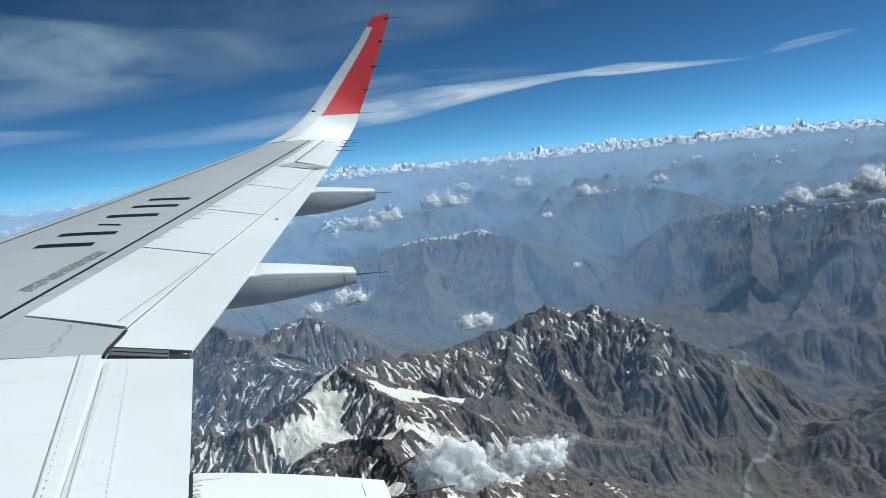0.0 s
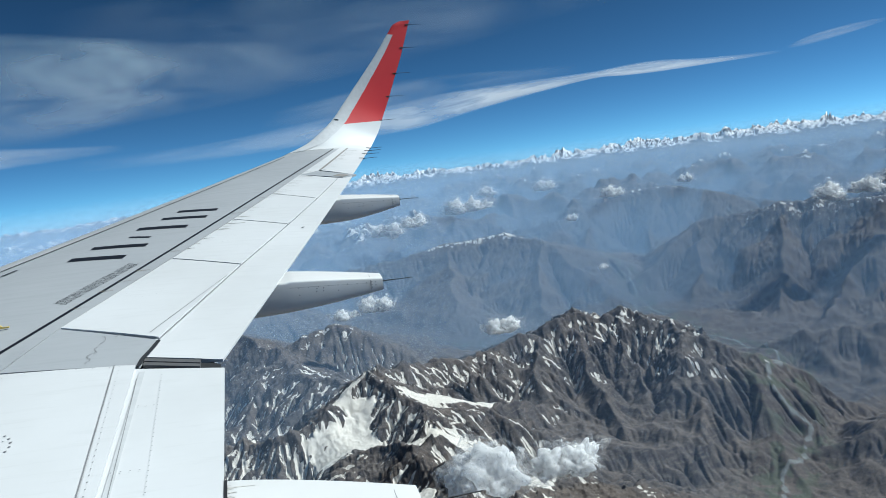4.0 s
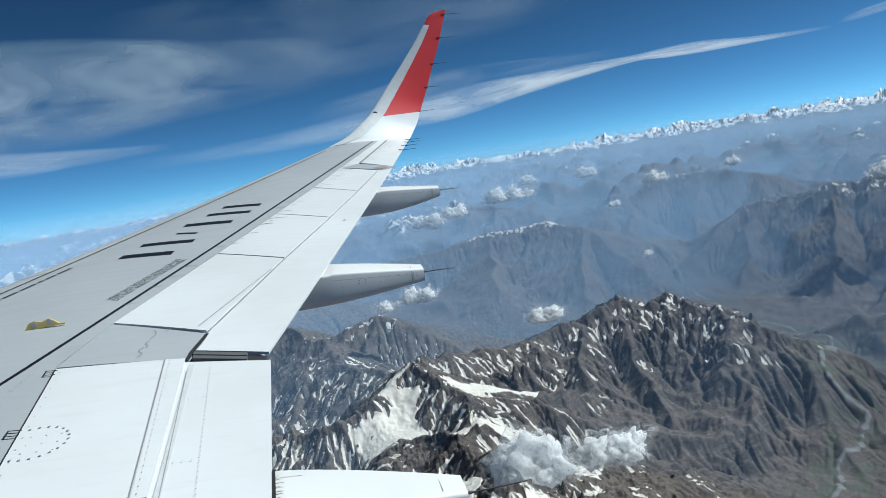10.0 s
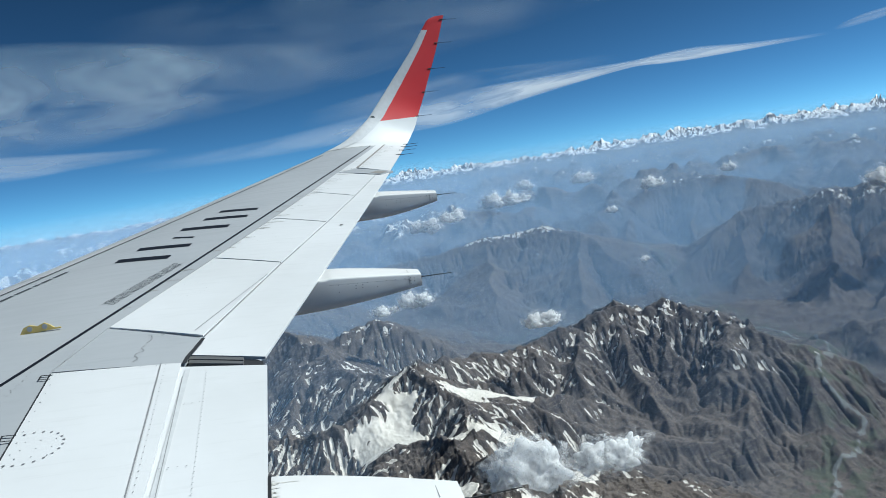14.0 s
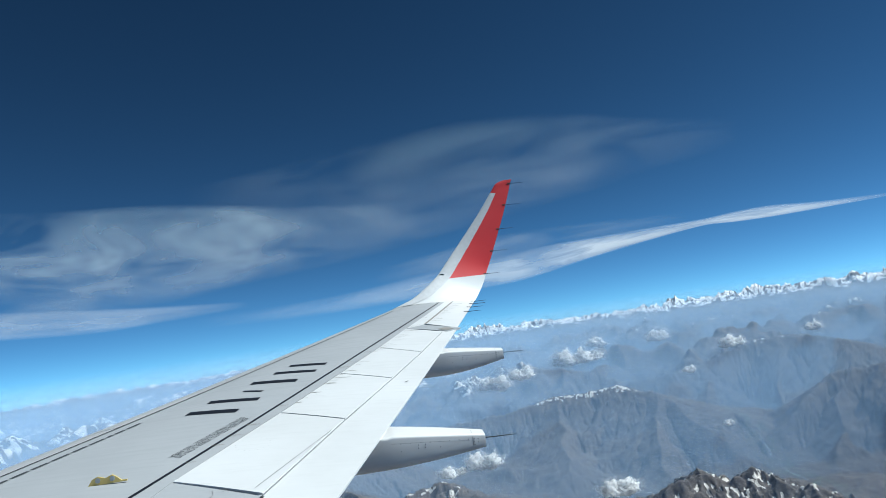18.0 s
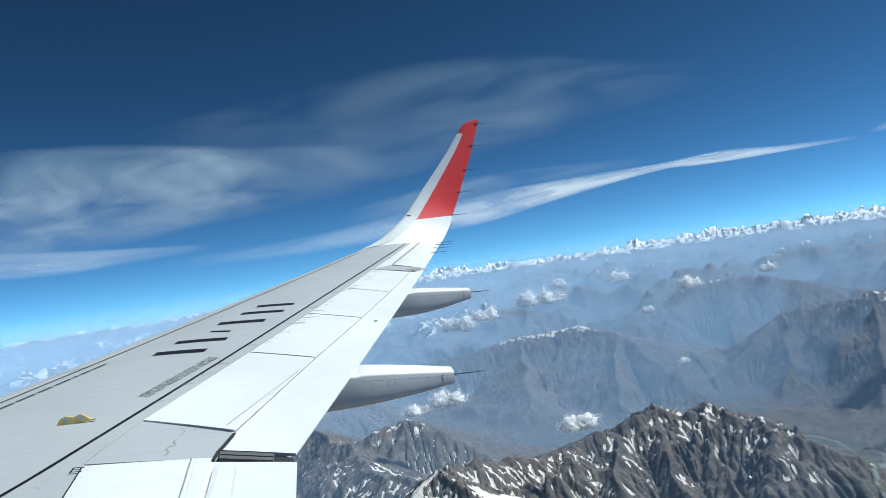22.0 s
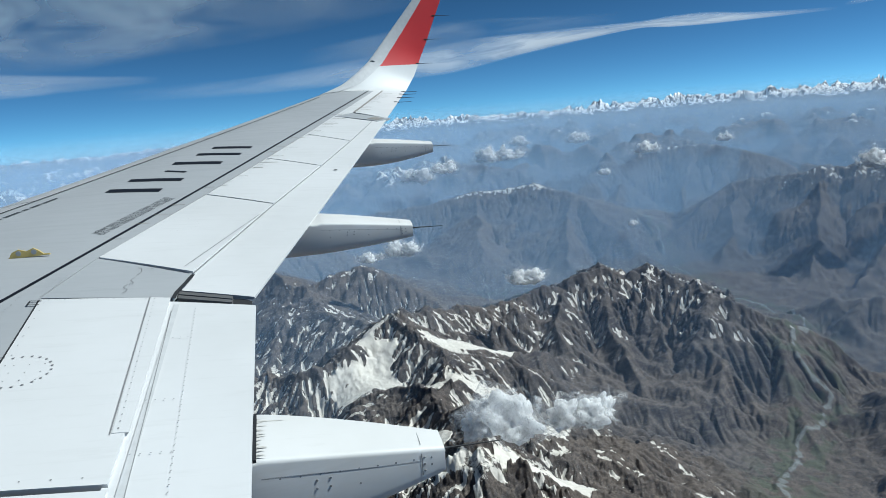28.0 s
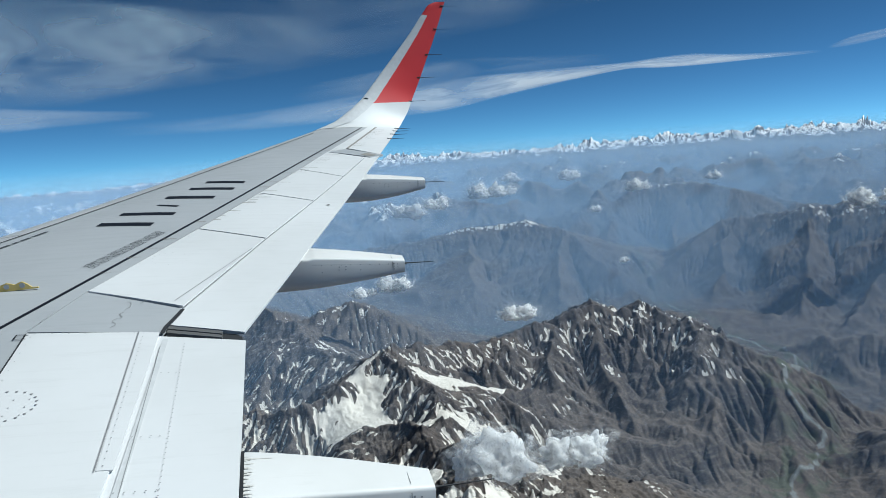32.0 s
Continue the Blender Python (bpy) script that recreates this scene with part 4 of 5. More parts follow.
def terrain(x, y):
    """Height, snow, river bed and green over the plan."""
    r = np.hypot(x, y)
    h, river = shape(x, y)
    wx, wy = x + 0.05 * fbm(x * 3.1, y * 3.1, 3, 11), y + 0.05 * fbm(x * 3.1, y * 3.1, 3, 23)
    out = 1 - inside(PATCH, x, y, 0.25)
    h = h + out * (0.07 * (ridged(wx * 0.9, wy * 0.9, 6, 71, 0.5) - 0.5) * sstep(-0.93, -0.8, h) + 0.012 * (ridged(x * 8, y * 8, 3, 81) - 0.5))
    (ha, fa, ra, ca), (hb, fb, cb) = weathered()
    k = inside(PATCH, x, y, 0.25)
    h = h * (1 - k) + sample(ha, PATCH, ca, x, y) * k
    flow = sample(fa, PATCH, ca, x, y) * k
    k2 = inside(NEAR, x, y, 0.12)
    h = h * (1 - k2) + sample(hb, NEAR, cb, x, y) * k2
    flow = flow * (1 - k2) + sample(fb, NEAR, cb, x, y) * k2
    for i, (px, py, top, fall) in enumerate(PEAKS):
        near = (np.abs(x - px) < 0.16) & (np.abs(y - py) < 0.16)
        dx, dy = x[near] - px, y[near] - py
        d = np.hypot(dx, dy)
        ribs = 1 + 0.22 * np.sin(5 * np.arctan2(dy, dx) + 1.7 * i + 18 * d) + 0.25 * fbm(x[near] * 40, y[near] * 40, 3, 501)
        h[near] = np.maximum(h[near], top - fall * d * ribs)
    gy_, gx_ = np.gradient(blur(ha, 1), ca)
    steep = sample(np.hypot(gx_, gy_), PATCH, ca, x, y)
    hollow = sample(blur(ha, 7) - ha, PATCH, ca, x, y)
    ice = np.zeros(x.shape)
    ragged = 0.60 * fbm(x * 17, y * 17, 5, 151, 0.65) + 0.7 * np.clip((steep - 0.66) / 0.30, -0.5, 1.2) - 14 * np.clip(hollow, -0.04, 0.03)
    for gx, gy, ax, ay in GLACIERS:
        q = ((x - gx) / (1.25 * ax)) ** 2 + ((y - gy) / (1.25 * ay)) ** 2 + ragged
        ice = np.maximum(ice, 1 - sstep(0.80, 0.92, q))
    h = h + ice * k2 * 0.75 * (sample(blur(hb, 9), NEAR, cb, x, y) + 0.003 - h)
    crag = sstep(-0.86, -0.62, h) * (1 - 0.9 * ice)
    h = h + crag * (0.010 * (ridged(x * 22, y * 22, 4, 81, 0.55) - 0.45) + 0.004 * (ridged(x * 95, y * 95, 3, 83, 0.6) - 0.45))
    h = h + 0.0015 * (ridged(x * 60, y * 60, 2, 85) - 0.45) * sstep(0.0, 0.06, river)
    h = h - 0.05 * sstep(7, 16, r)
    h = np.minimum(h, h * (1 - sstep(15, 18, r)) - 0.78 * sstep(15, 18, r))
    # snow: high ground, gullies, hollows
    line = -0.54 + 0.05 * fbm(x * 2.2, y * 2.2, 3, 191) - 0.13 * sstep(4.6, 6.0, r) * sstep(2.0, 1.0, x) - 0.035 * sstep(7, 10, r)
    d, s, _ = polyline(x, y, CRESTS[0][0])
    caps = sstep(0.17, 0.05, d + 0.06 * fbm(x * 8, y * 8, 2, 197)) * sstep(2.6, 3.2, flow) * sstep(1.45, 1.0, s) * sstep(0.46, 0.56, 0.5 + 0.5 * fbm(x * 26, y * 26, 4, 199, 0.65))
    d, s, _ = polyline(x, y, CRESTS[11][0])
    caps = np.maximum(caps, 0.9 * sstep(0.15, 0.06, d) * sstep(2.0, 2.6, flow) * sstep(0.44, 0.54, 0.5 + 0.5 * fbm(x * 30, y * 30, 4, 199, 0.65)))
    for k, s0, s1, wide in ((4, 0.75, 1.75, 0.045),):
        d, s, _ = polyline(x, y, CRESTS[k][0])
        reach = wide * (0.35 + 1.3 * (0.5 + 0.5 * fbm(x * 16, y * 16, 3, 193))) * sstep(s0, s0 + 0.25, s) * sstep(s1, s1 - 0.3, s)
        caps = np.maximum(caps, sstep(0.008, -0.008, d - reach) * sstep(0.44, 0.56, 0.5 + 0.5 * fbm(x * 60, y * 60, 3, 195)))
    d, s, _ = polyline(x, y, CRESTS[7][0])
    caps = np.maximum(caps, sstep(0.20, 0.04, d + 0.08 * fbm(x * 9, y * 9, 2, 198)) * sstep(1.5, 2.2, flow) * sstep(0.7, 1.0, s) * sstep(1.9, 1.5, s) * sstep(0.44, 0.54, 0.5 + 0.5 * fbm(x * 24, y * 24, 4, 194, 0.65)))
    cold = (sstep(0.75, -0.2, x) * 0.06 + sstep(1.5, 0.9, x) * 0.035) * sstep(0.3, 0.8, y) * sstep(3.3, 2.5, y)
    spots = 0.5 + 0.5 * fbm(x * 9, y * 9, 3, 201)
    streak = sstep(2.4, 3.0, flow) * sstep(5.6, 4.8, flow) * sstep(-0.78, -0.68, h + cold) * sstep(0.47, 0.56, spots + 1.7 * cold - 0.19 * sstep(0.45, 0.80, x)) * sstep(3.2, 2.6, r)
    patch = sstep(0.64, 0.74, 0.5 + 0.5 * fbm(x * 30, y * 30, 4, 211)) * sstep(-0.10, 0.02, h - line + cold) * sstep(9, 2.6, r) * sstep(2.2, 2.9, r)
    alt = sstep(-0.03, 0.07, h - line) * sstep(0.40, 0.62, 0.5 + 0.5 * fbm(x * 14, y * 14, 4, 221))
    snow = np.clip(np.maximum(np.maximum(ice, streak), np.maximum(np.maximum(patch, alt), caps)), 0, 1)
    bed = 1 - sstep(0.003, 0.007, river + 0.008 * fbm(x * 40, y * 40, 2, 231))
    green = (1 - sstep(0.03, 0.12, river)) * sstep(0.45, 0.65, 0.5 + 0.5 * fbm(x * 22, y * 22, 3, 241)) * sstep(0.5, 0.9, x)
    return h + 0.0075 * x, snow, bed, green


def ground_mesh():
    """One sheet out to the horizon: rings about the eye, finer towards the wing's side."""
    r = [0.12]
    while r[-1] < 25.2:
        q = r[-1]
        r.append(q * (1.03 if q < 0.8 else 1.0022 if q < 2.5 else 1.0045 if q < 6.5 else 1.008 if q < 17 else 1.0045))
    r = np.array(r)
    n_r = len(r)
    fine = np.radians(np.concatenate([np.linspace(18, 34, 50)[:-1], np.linspace(34, 98, 960)[:-1], np.linspace(98, 122, 90)]))
    coarse = np.radians(np.linspace(122, 378, 130))[1:-1]
    a = np.concatenate([fine, coarse])
    n_a = len(a)
    rr, aa = np.meshgrid(r, a, indexing='ij')
    x, y = rr * np.cos(aa), rr * np.sin(aa)
    h, snow, bed, green = terrain(x, y)
    co = np.stack([EYE[0] + x * UNIT, EYE[1] + y * UNIT, EYE[2] + h * UNIT], -1).reshape(-1, 3)
    idx = np.arange(n_r * n_a).reshape(n_r, n_a)
    nxt = np.roll(idx, -1, axis=1)
    quads = np.stack([idx[:-1], idx[1:], nxt[1:], nxt[:-1]], -1).reshape(-1, 4)
    me = bpy.data.meshes.new("ground")
    centre = np.array([[EYE[0], EYE[1], EYE[2] - 0.9 * UNIT]])
    co = np.concatenate([co, centre])
    me.vertices.add(len(co))
    me.vertices.foreach_set("co", co.astype(np.float32).ravel())
    tri = np.stack([np.full(n_a, len(co) - 1), idx[0], nxt[0]], -1)
    loops = np.concatenate([quads.ravel(), tri.ravel()])
    starts = np.concatenate([np.arange(len(quads)) * 4, len(quads) * 4 + np.arange(n_a) * 3])
    totals = np.concatenate([np.full(len(quads), 4), np.full(n_a, 3)])
    me.loops.add(len(loops))
    me.loops.foreach_set("vertex_index", loops.astype(np.int32))
    me.polygons.add(len(starts))
    me.polygons.foreach_set("loop_start", starts.astype(np.int32))
    me.polygons.foreach_set("loop_total", totals.astype(np.int32))
    me.polygons.foreach_set("use_smooth", np.ones(len(starts), bool))
    me.update(calc_edges=True)
    for name, val in (("snow", snow), ("bed", bed), ("green", green)):
        at = me.attributes.new(name, 'FLOAT', 'POINT')
        at.data.foreach_set("value", np.append(val.ravel(), 0).astype(np.float32))
    return me


def rock_material(name, snow_old, snow_new):
    m, n, l, p = material(name)
    geo = n.new("ShaderNodeNewGeometry")
    nz = n.new("ShaderNodeSeparateXYZ")
    l.new(geo.outputs["Normal"], nz.inputs[0])
    big = noise_node(n, l, 0.012, 6, 0.6)
    mid = noise_node(n, l, 0.09, 6, 0.65)
    strata = noise_node(n, l, 0.10, 5, 0.6, stretch=(0.5, 0.5, 3.5), distort=1.2)
    rock = mix(n, l, big, (0.086, 0.077, 0.075), (0.186, 0.148, 0.120))
    rock = mix(n, l, ramp(n, l, mid, [(0.42, (0, 0, 0)), (0.62, (0.9, 0.9, 0.9))]), rock, (0.050, 0.047, 0.052))
    rock = mix(n, l, ramp(n, l, strata, [(0.5, (0, 0, 0)), (0.66, (0.6, 0.6, 0.6))]), rock, (0.26, 0.212, 0.172))
    scree = mix(n, l, ramp(n, l, nz.outputs[2], [(0.66, (0, 0, 0)), (0.93, (0.75, 0.75, 0.75))]), rock, (0.175, 0.146, 0.124))
    fineg = noise_node(n, l, 0.8, 6, 0.8)
    scree = mix(n, l, ramp(n, l, fineg, [(0.40, (0.7, 0.7, 0.7)), (0.60, (0, 0, 0))]), scree, (0.045, 0.041, 0.042))
    grit = noise_node(n, l, 2.4, 3, 0.8)
    scree = mix(n, l, ramp(n, l, grit, [(0.36, (0.45, 0.45, 0.45)), (0.52, (0, 0, 0)), (0.64, (0.0, 0.0, 0.0))]), scree, (0.045, 0.041, 0.043))
    scree = mix(n, l, ramp(n, l, grit, [(0.56, (0, 0, 0)), (0.72, (0.6, 0.6, 0.6))]), scree, (0.24, 0.20, 0.17))
    ag = n.new("ShaderNodeAttribute")
    ag.attribute_name = "green"
    ab = n.new("ShaderNodeAttribute")
    ab.attribute_name = "bed"
    asn = n.new("ShaderNodeAttribute")
    asn.attribute_name = "snow"
    c = mix(n, l, ag.outputs["Fac"], scree, (0.092, 0.098, 0.074))
    c = mix(n, l, ab.outputs["Fac"], c, (0.19, 0.195, 0.19))
    ns = noise_node(n, l, 0.9, 6, 0.75)
    add = n.new("ShaderNodeMath")
    add.operation = 'MULTIPLY_ADD'
    add.inputs[1].default_value = 0.50
    l.new(ns, add.inputs[0])
    half_snow = n.new("ShaderNodeMath")
    half_snow.operation = 'MULTIPLY_ADD'
    half_snow.inputs[1].default_value, half_snow.inputs[2].default_value = 0.55, -0.175
    l.new(asn.outputs["Fac"], half_snow.inputs[0])
    l.new(half_snow.outputs[0], add.inputs[2])
    rib = n.new("ShaderNodeMath")
    rib.operation = 'MULTIPLY_ADD'
    rib.inputs[1].default_value = 0.45
    l.new(noise_node(n, l, 0.30, 5, 0.7, distort=1.0), rib.inputs[0])
    l.new(add.outputs[0], rib.inputs[2])
    edge = ramp(n, l, rib.outputs[0], [(0.52, (0, 0, 0)), (0.60, (1, 1, 1))])
    snowc = mix(n, l, mid, snow_old, snow_new)
    c = mix(n, l, edge, c, snowc)
    l.new(c, p.inputs["Base Color"])
    p.inputs["Roughness"].default_value = 0.95
    p.inputs["Specular IOR Level"].default_value = 0.15
    crease = noise_node(n, l, 0.11, 9, 0.6)
    crease.node.noise_type = 'RIDGED_MULTIFRACTAL'
    crease.node.normalize = True
    b0 = n.new("ShaderNodeBump")
    b0.inputs["Strength"].default_value, b0.inputs["Distance"].default_value = 0.8, 1.8
    l.new(crease, b0.inputs["Height"])
    b = n.new("ShaderNodeBump")
    b.inputs["Strength"].default_value, b.inputs["Distance"].default_value = 0.9, 0.6
    l.new(noise_node(n, l, 0.35, 8, 0.74), b.inputs["Height"])
    l.new(b0.outputs[0], b.inputs["Normal"])
    l.new(b.outputs[0], p.inputs["Normal"])
    return m


ground_me = ground_mesh()
ground_me.materials.append(rock_material("mountain_rock", (0.60, 0.55, 0.48), (0.74, 0.71, 0.66)))
ground = tagged(new("ground", ground_me), "bare grey-brown mountain land with snow fields, glaciers and a river valley", "mountains", kind="structure")


def snow_range():
    """The great snowy range that closes the view: sharp peaks in several rows, rock showing on their steep faces."""
    a = np.radians(np.linspace(14, 126, 3000))
    r = np.linspace(17.8, 23.4, 64)
    rr, aa = np.meshgrid(r, a, indexing='ij')
    u, v = aa * 21.0, rr
    wu, wv = u + 0.12 * fbm(u * 1.7, v * 1.7, 3, 401), v + 0.12 * fbm(u * 1.7, v * 1.7, 3, 402)
    height = np.clip(0.56 + 0.42 * fbm(u * 0.45, v * 0.25, 3, 403), 0.3, 1.0)
    crest = 21.2 + 0.5 * gnoise(u * 0.3, 0 * u + 0.4, 404)
    body = (1 - sstep(0.0, 2.6, np.abs(rr - crest))) * (0.45 + 0.55 * sstep(1.85, 1.55, aa))
    tops = ridged(wu * 1.15, wv * 1.0, 5, 405, 0.50)
    h = -0.82 + body * (0.08 + 0.08 * height + (0.15 + 0.34 * height) * tops ** 1.7) + 0.05 * (1 - body) * tops
    h = h + 0.012 * (ridged(u * 6, v * 5, 2, 406, 0.5) - 0.4) * body
    du = 21.0 * (a[1] - a[0])
    gr, gu = np.gradient(h, r[1] - r[0], du)
    steep = np.hypot(gr, gu)
    patch = 0.5 + 0.5 * fbm(u * 9, v * 9, 3, 407)
    snow = sstep(-0.72, -0.60, h + 0.08 * fbm(u * 2.3, v * 2.3, 3, 408)) * sstep(2.8, 1.8, steep + 0.6 * (patch - 0.5)) * sstep(0.34, 0.50, patch)
    h = h + 0.0075 * rr * np.cos(aa)
    co = np.stack([EYE[0] + rr * np.cos(aa) * UNIT, EYE[1] + rr * np.sin(aa) * UNIT, EYE[2] + h * UNIT], -1).reshape(-1, 3)
    idx = np.arange(rr.size).reshape(rr.shape)
    quads = np.stack([idx[:-1, :-1], idx[1:, :-1], idx[1:, 1:], idx[:-1, 1:]], -1).reshape(-1, 4)
    me = bpy.data.meshes.new("snow_range")
    me.vertices.add(len(co))
    me.vertices.foreach_set("co", co.astype(np.float32).ravel())
    me.loops.add(quads.size)
    me.loops.foreach_set("vertex_index", quads.ravel().astype(np.int32))
    me.polygons.add(len(quads))
    me.polygons.foreach_set("loop_start", (np.arange(len(quads)) * 4).astype(np.int32))
    me.polygons.foreach_set("loop_total", np.full(len(quads), 4, np.int32))
    me.update(calc_edges=True)
    at = me.attributes.new("snow", 'FLOAT', 'POINT')
    at.data.foreach_set("value", snow.ravel().astype(np.float32))
    # snow paler than the ground's: brightness put into the colour against shade and haze
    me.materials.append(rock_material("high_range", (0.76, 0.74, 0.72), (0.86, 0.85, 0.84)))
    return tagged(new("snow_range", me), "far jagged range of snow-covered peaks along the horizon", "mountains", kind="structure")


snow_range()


# ---- haze and clouds ----
def haze_material(i, alpha):
    m, n, l, p = material("haze_%s" % "abcdefghijklmnopqrstuvwxyz"[i])
    n.remove(p)
    out = n["Material Output"]
    d = n.new("ShaderNodeBsdfDiffuse")
    t = n.new("ShaderNodeBsdfTranslucent")
    # blue sheet colour imitates light scattered by the air
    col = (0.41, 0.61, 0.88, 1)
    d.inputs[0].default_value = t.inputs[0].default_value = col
    both = n.new("ShaderNodeMixShader")
    both.inputs[0].default_value = 0.4
    l.new(d.outputs[0], both.inputs[1])
    l.new(t.outputs[0], both.inputs[2])
    tr = n.new("ShaderNodeBsdfTransparent")
    fin = n.new("ShaderNodeMixShader")
    g = n.new("ShaderNodeNewGeometry")
    s = n.new("ShaderNodeSeparateXYZ")
    l.new(g.outputs["Position"], s.inputs[0])
    # haze opacity grows downwards from just below the eye
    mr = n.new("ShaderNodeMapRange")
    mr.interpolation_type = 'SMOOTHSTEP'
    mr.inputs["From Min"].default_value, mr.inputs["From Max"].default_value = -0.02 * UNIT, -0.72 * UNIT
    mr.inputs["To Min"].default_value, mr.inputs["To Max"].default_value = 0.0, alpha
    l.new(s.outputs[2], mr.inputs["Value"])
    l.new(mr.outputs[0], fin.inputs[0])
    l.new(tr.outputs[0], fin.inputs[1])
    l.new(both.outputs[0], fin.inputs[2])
    l.new(fin.outputs[0], out.inputs[0])
    return m


# painted haze on blue sheets: each dims what lies behind it by the air between two shells
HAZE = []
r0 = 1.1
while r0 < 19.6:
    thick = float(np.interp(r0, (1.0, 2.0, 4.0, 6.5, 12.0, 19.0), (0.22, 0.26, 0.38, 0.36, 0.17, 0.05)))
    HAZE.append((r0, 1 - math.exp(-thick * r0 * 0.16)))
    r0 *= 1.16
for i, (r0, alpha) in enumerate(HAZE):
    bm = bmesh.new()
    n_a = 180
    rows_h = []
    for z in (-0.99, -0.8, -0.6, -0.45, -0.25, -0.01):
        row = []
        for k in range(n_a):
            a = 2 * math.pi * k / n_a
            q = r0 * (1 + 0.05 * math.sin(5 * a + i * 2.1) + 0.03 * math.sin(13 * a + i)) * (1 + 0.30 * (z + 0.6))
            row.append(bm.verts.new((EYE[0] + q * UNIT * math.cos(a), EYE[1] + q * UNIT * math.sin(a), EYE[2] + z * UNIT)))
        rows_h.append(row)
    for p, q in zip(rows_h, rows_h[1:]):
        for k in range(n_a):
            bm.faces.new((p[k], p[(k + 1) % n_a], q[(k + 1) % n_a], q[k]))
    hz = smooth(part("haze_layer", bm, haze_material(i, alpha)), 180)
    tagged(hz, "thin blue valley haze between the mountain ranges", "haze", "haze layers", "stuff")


def cloud_material(name, lo, hi, thin, thick):
    m, n, l, p = material(name)
    n.remove(p)
    out = n["Material Output"]
    d = n.new("ShaderNodeBsdfDiffuse")
    t = n.new("ShaderNodeBsdfTranslucent")
    d.inputs[0].default_value = t.inputs[0].default_value = (0.94, 0.94, 0.94, 1)
    bump = n.new("ShaderNodeBump")
    bump.inputs["Strength"].default_value, bump.inputs["Distance"].default_value = 0.35, 1.0
    l.new(noise_node(n, l, 0.5, 5, 0.6), bump.inputs["Height"])
    l.new(bump.outputs[0], d.inputs["Normal"])
    both = n.new("ShaderNodeMixShader")
    both.inputs[0].default_value = 0.60
    l.new(d.outputs[0], both.inputs[1])
    l.new(t.outputs[0], both.inputs[2])
    tr = n.new("ShaderNodeBsdfTransparent")
    fin = n.new("ShaderNodeMixShader")
    l.new(ramp(n, l, noise_node(n, l, 0.22, 6, 0.7), [(lo, (thin,) * 3), (hi, (thick,) * 3)]), fin.inputs[0])
    l.new(tr.outputs[0], fin.inputs[1])
    l.new(both.outputs[0], fin.inputs[2])
    l.new(fin.outputs[0], out.inputs[0])
    return m


M_CLOUD = cloud_material("cloud_body", 0.30, 0.50, 0.25, 1.0)
M_WISP = cloud_material("cloud_wisp", 0.46, 0.72, 0.0, 0.45)


def lobe(bm, c, s, w, rough, sub):
    g = bmesh.ops.create_icosphere(bm, subdivisions=sub, radius=1.0)
    for v in g["verts"]:
        q = v.co.copy()
        k = 1 + rough * noise.fractal((q * 1.3 + Vector(c) * (3.0 / w)), 0.75, 2.1, 6)
        q = Vector((q.x * s[0], q.y * s[1], q.z * s[2] * (0.45 if q.z < 0 else 1.0))) * max(0.35, k)
        v.co = Vector(c) + q


def cloud(x, y, z, w, h, seed):
    """A cumulus: a few ragged lobes on a flat base, with thin torn vapour round them."""
    rg = random.Random(seed)
    body, wisp = bmesh.new(), bmesh.new()
    for i in range(4):
        cx0, cy0 = w * rg.uniform(-0.30, 0.30), w * rg.uniform(-0.18, 0.18)
        s = w * rg.uniform(0.13, 0.24)
        lobe(body, (cx0, cy0, 0), (s, s * 0.9, min(s, h * rg.uniform(0.6, 1.1))), w, 0.75, 4)
        lobe(wisp, (cx0 * 1.15, cy0, 0), (s * 1.5, s * 1.3, min(s, h * 0.8) * 1.25), w, 0.9, 3)
    ob = smooth(part("cloud", body, M_CLOUD), 180)
    smooth(part("torn_edge", wisp, M_WISP, ob), 180)
    ob.location = (EYE[0] + x * UNIT, EYE[1] + y * UNIT, EYE[2] + z * UNIT)
    return tagged(ob, "small white cumulus cloud drifting over the ridges", "cloud", "clouds over the ridges")


CLOUDS = [(0.69, 1.95, -0.55, 0.11, 0.06), (0.27, 0.90, -0.46, 0.15, 0.07), (0.40, 0.90, -0.48, 0.11, 0.045), (1.80, 5.80, -0.50, 0.30, 0.10), (1.95, 5.78, -0.51, 0.25, 0.05), (1.18, 5.13, -0.50, 0.22, 0.10),
          (0.95, 5.0, -0.53, 0.25, 0.06), (0.42, 2.64, -0.56, 0.14, 0.05), (0.30, 2.60, -0.57, 0.10, 0.04), (2.73, 4.78, -0.47, 0.20, 0.09), (3.52, 5.04, -0.47, 0.16, 0.05), (2.1, 4.3, -0.55, 0.10, 0.05),
          (2.81, 2.80, -0.45, 0.20, 0.08), (2.95, 2.70, -0.43, 0.16, 0.10), (3.2, 2.75, -0.41, 0.24, 0.09), (1.75, 3.25, -0.70, 0.06, 0.03), (3.1, 6.9, -0.50, 0.3, 0.07), (2.6, 7.3, -0.50, 0.35, 0.06)]
for i, (x, y, z, w, h) in enumerate(CLOUDS):
    cloud(x * 0.93, y * 0.93, z * 0.93, w * UNIT, h * UNIT, 100 + i)


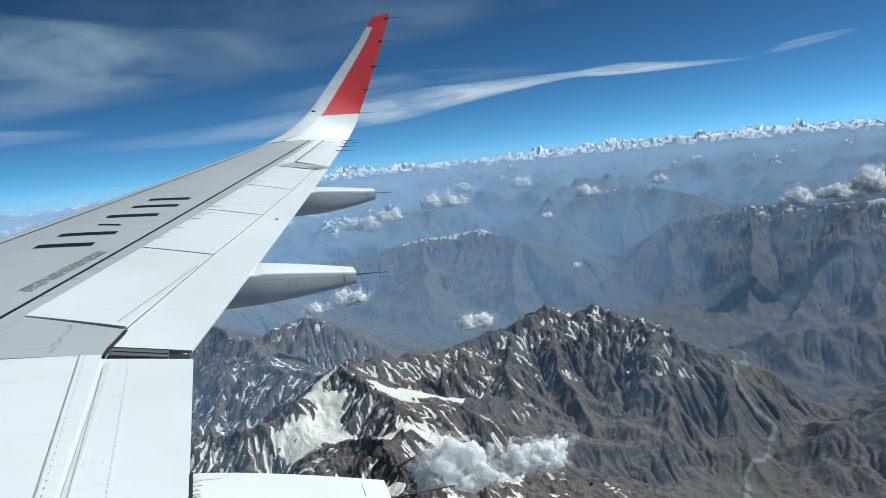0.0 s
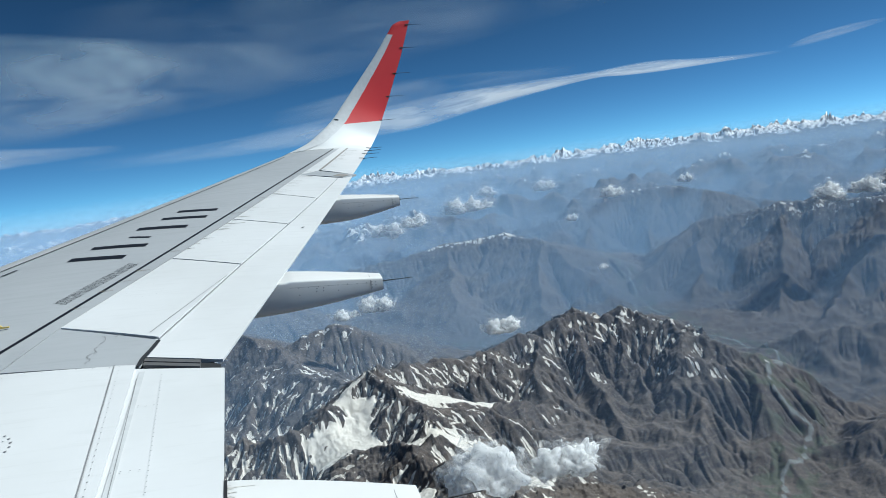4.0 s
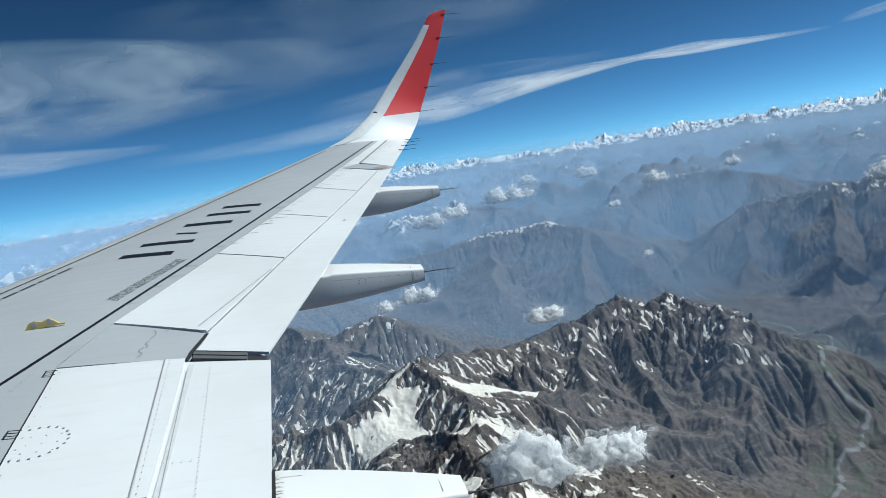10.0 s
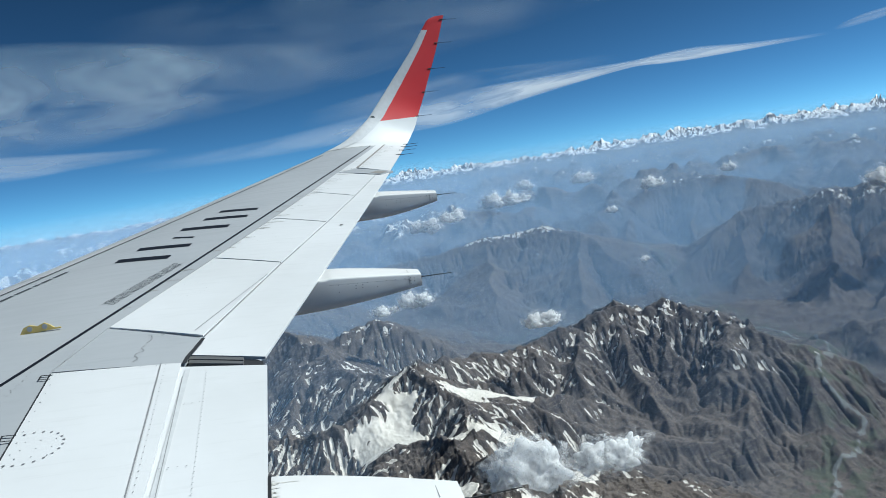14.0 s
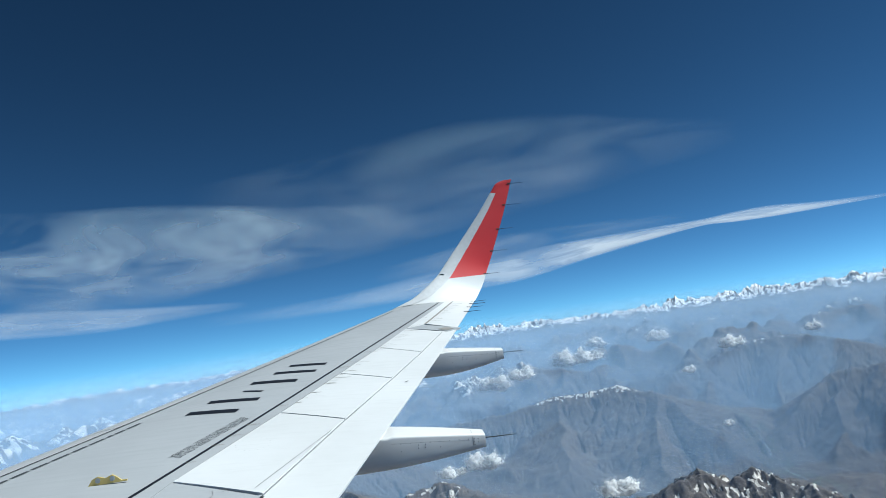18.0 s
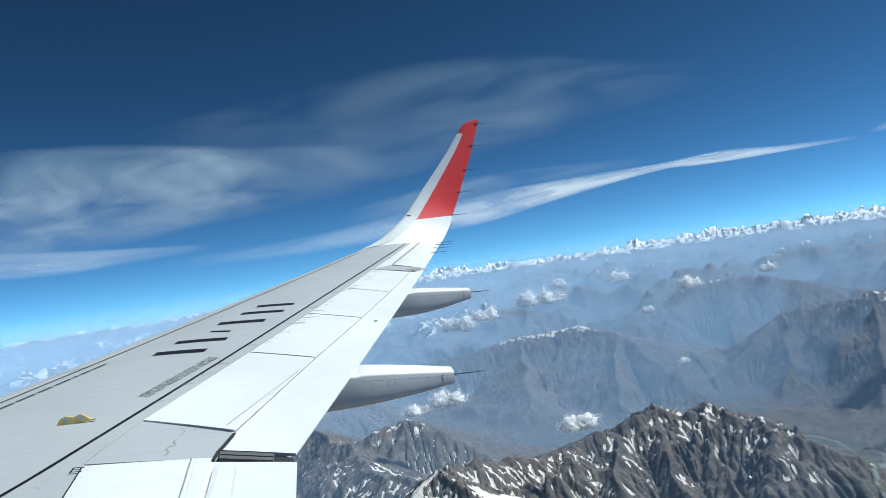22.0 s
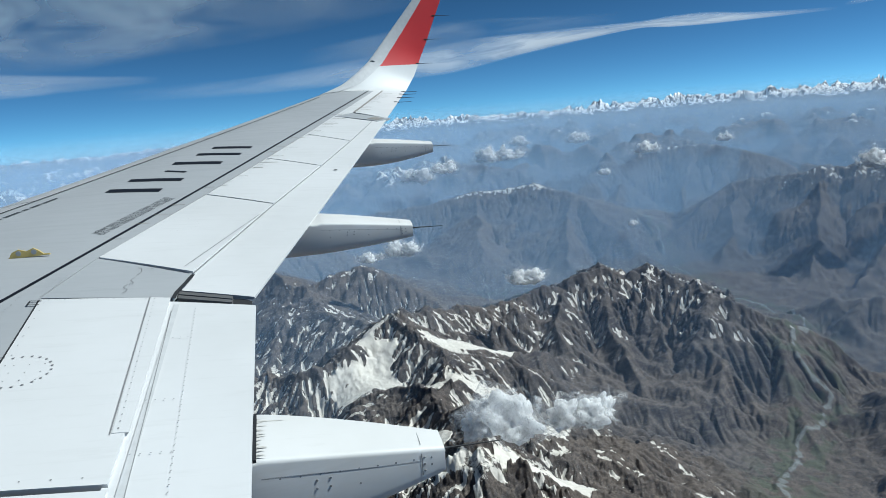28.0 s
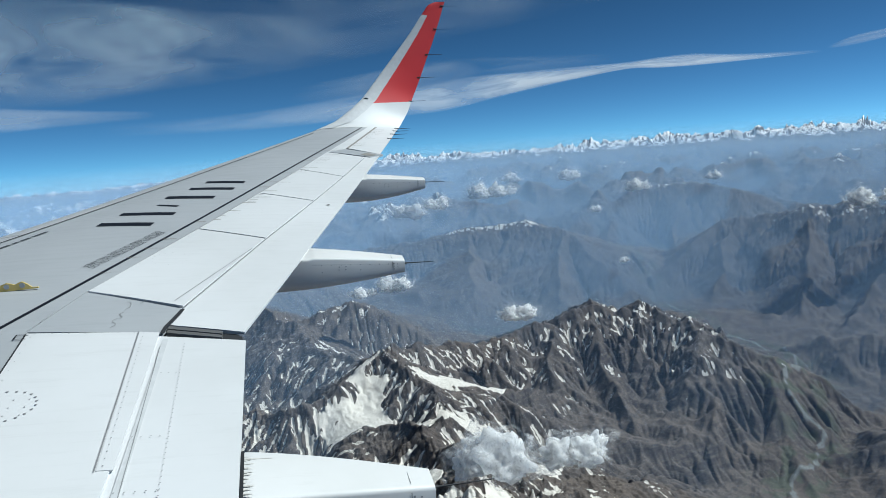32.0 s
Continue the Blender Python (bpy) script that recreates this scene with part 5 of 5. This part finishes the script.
def cirrus_material(name, scale, stretch, lo, hi, top, onward):
    m, n, l, p = material(name)
    n.remove(p)
    out = n["Material Output"]
    d = n.new("ShaderNodeBsdfDiffuse")
    t = n.new("ShaderNodeBsdfTranslucent")
    d.inputs[0].default_value = t.inputs[0].default_value = (0.98, 0.98, 0.98, 1)
    both = n.new("ShaderNodeMixShader")
    both.inputs[0].default_value = onward
    l.new(d.outputs[0], both.inputs[1])
    l.new(t.outputs[0], both.inputs[2])
    tr = n.new("ShaderNodeBsdfTransparent")
    fin = n.new("ShaderNodeMixShader")
    a = n.new("ShaderNodeAttribute")
    a.attribute_name = "ice_amount"
    f = ramp(n, l, noise_node(n, l, scale, 3.2, 0.55, stretch=stretch, distort=0.5), [(lo, (0, 0, 0)), (hi, (top, top, top))])
    mul = n.new("ShaderNodeMath")
    mul.operation = 'MULTIPLY'
    l.new(a.outputs["Fac"], mul.inputs[0])
    l.new(f, mul.inputs[1])
    l.new(mul.outputs[0], fin.inputs[0])
    l.new(tr.outputs[0], fin.inputs[1])
    l.new(both.outputs[0], fin.inputs[2])
    l.new(fin.outputs[0], out.inputs[0])
    return m


def streamer(name, line, dist, mat, label, sharp=0.0):
    """A sheet of ice cloud: azimuth from the wing axis (to the right), elevation, half width in degrees, density."""
    bm = bmesh.new()
    lay = bm.verts.layers.float.new("ice_amount")
    m = 12
    rows_s = []
    steps = 14
    pts = [Vector(p) for p in line]
    for k in range(len(pts) - 1):
        for s in range(steps + (k == len(pts) - 2)):
            az, el, hw, den = spline(pts, k, s / steps)
            row = []
            for j in range(m + 1):
                v = 2 * j / m - 1
                e = radians(el + v * hw)
                a = radians(az)
                q = dist * (1 + 0.1 * v)
                vert = bm.verts.new((EYE[0] + q * math.sin(a) * math.cos(e), EYE[1] + q * math.cos(a) * math.cos(e), EYE[2] + q * math.sin(e)))
                vert[lay] = max(0.0, den) * max(0.0, 1 - v * v) ** 0.7 * (1 - 0.45 * sharp * (v + 1) / 2)
                row.append(vert)
            rows_s.append(row)
    for p, q in zip(rows_s, rows_s[1:]):
        for j in range(m):
            bm.faces.new((p[j], p[j + 1], q[j + 1], q[j]))
    ob = smooth(part(name, bm, mat), 180)
    return tagged(ob, label, "cloud", kind="stuff")


M_TRAIL = cirrus_material("contrail_ice", 0.0035, (1.0, 1.0, 3.0), 0.12, 0.56, 0.88, 0.45)
M_CIRRUS = cirrus_material("cirrus_ice", 0.0016, (1.0, 1.0, 2.3), 0.34, 0.72, 1.0, 0.80)
streamer("contrail_cloud", [(-12, 2.4, 0.4, 0.0), (-6, 2.4, 0.6, 0.12), (-1, 2.5, 0.7, 0.22), (5.5, 2.9, 0.95, 0.40), (13, 3.35, 1.2, 0.72), (16, 3.65, 1.15, 0.85), (20, 4.05, 0.85, 1.0), (25, 4.4, 0.5, 0.9), (29, 4.6, 0.28, 0.75), (31.5, 4.6, 0.42, 0.9), (34, 4.55, 0.45, 0.9), (37.5, 4.35, 0.25, 0.6), (42.5, 4.2, 0.1, 0.0)], 3600, M_TRAIL, "long white streak of ice cloud tapering across the blue sky", 1.0)
streamer("cirrus_cloud", [(2, 4.2, 0.6, 0.0), (8, 4.7, 1.0, 0.30), (14, 5.2, 1.1, 0.38), (20, 5.3, 0.8, 0.25), (28, 5.3, 0.4, 0.0)], 3400, M_CIRRUS, "faint veil of ice cloud above the white streak")
streamer("cirrus_cloud", [(-40, 4.4, 1.0, 0.34), (-26, 3.9, 1.0, 0.32), (-19, 3.5, 0.9, 0.32), (-14, 3.45, 0.6, 0.25), (-8, 3.4, 0.25, 0.0)], 3500, M_TRAIL, "thin white streak of ice cloud low over the horizon")
streamer("cirrus_cloud", [(-70, 8, 4.4, 0.55), (-45, 8, 4.4, 0.72), (-25, 7.8, 4.0, 0.80), (-15, 8.0, 3.9, 0.80), (-8, 8.2, 3.2, 0.66), (-2, 8.2, 2.6, 0.48), (5, 8.4, 2.0, 0.28), (12, 9.2, 1.8, 0.20), (20, 9.8, 1.4, 0.10), (26, 10, 0.8, 0.0)], 3300, M_CIRRUS, "wide veil of wispy cirrus cloud in the blue sky")
streamer("cirrus_cloud", [(-12, 11.6, 1.5, 0.0), (-4, 11.9, 2.4, 0.12), (4, 12.3, 3.2, 0.17), (12, 12.6, 3.4, 0.19), (20, 12.2, 3.0, 0.18), (27, 11.4, 2.0, 0.13), (33, 11.0, 1.0, 0.0)], 3200, M_CIRRUS, "faint veil of high cirrus cloud")
streamer("cirrus_cloud", [(42.8, 4.4, 0.1, 0.0), (44.5, 4.7, 0.32, 0.3), (47, 5.0, 0.28, 0.25), (49, 5.2, 0.1, 0.0)], 3400, M_TRAIL, "small white streak of ice cloud")
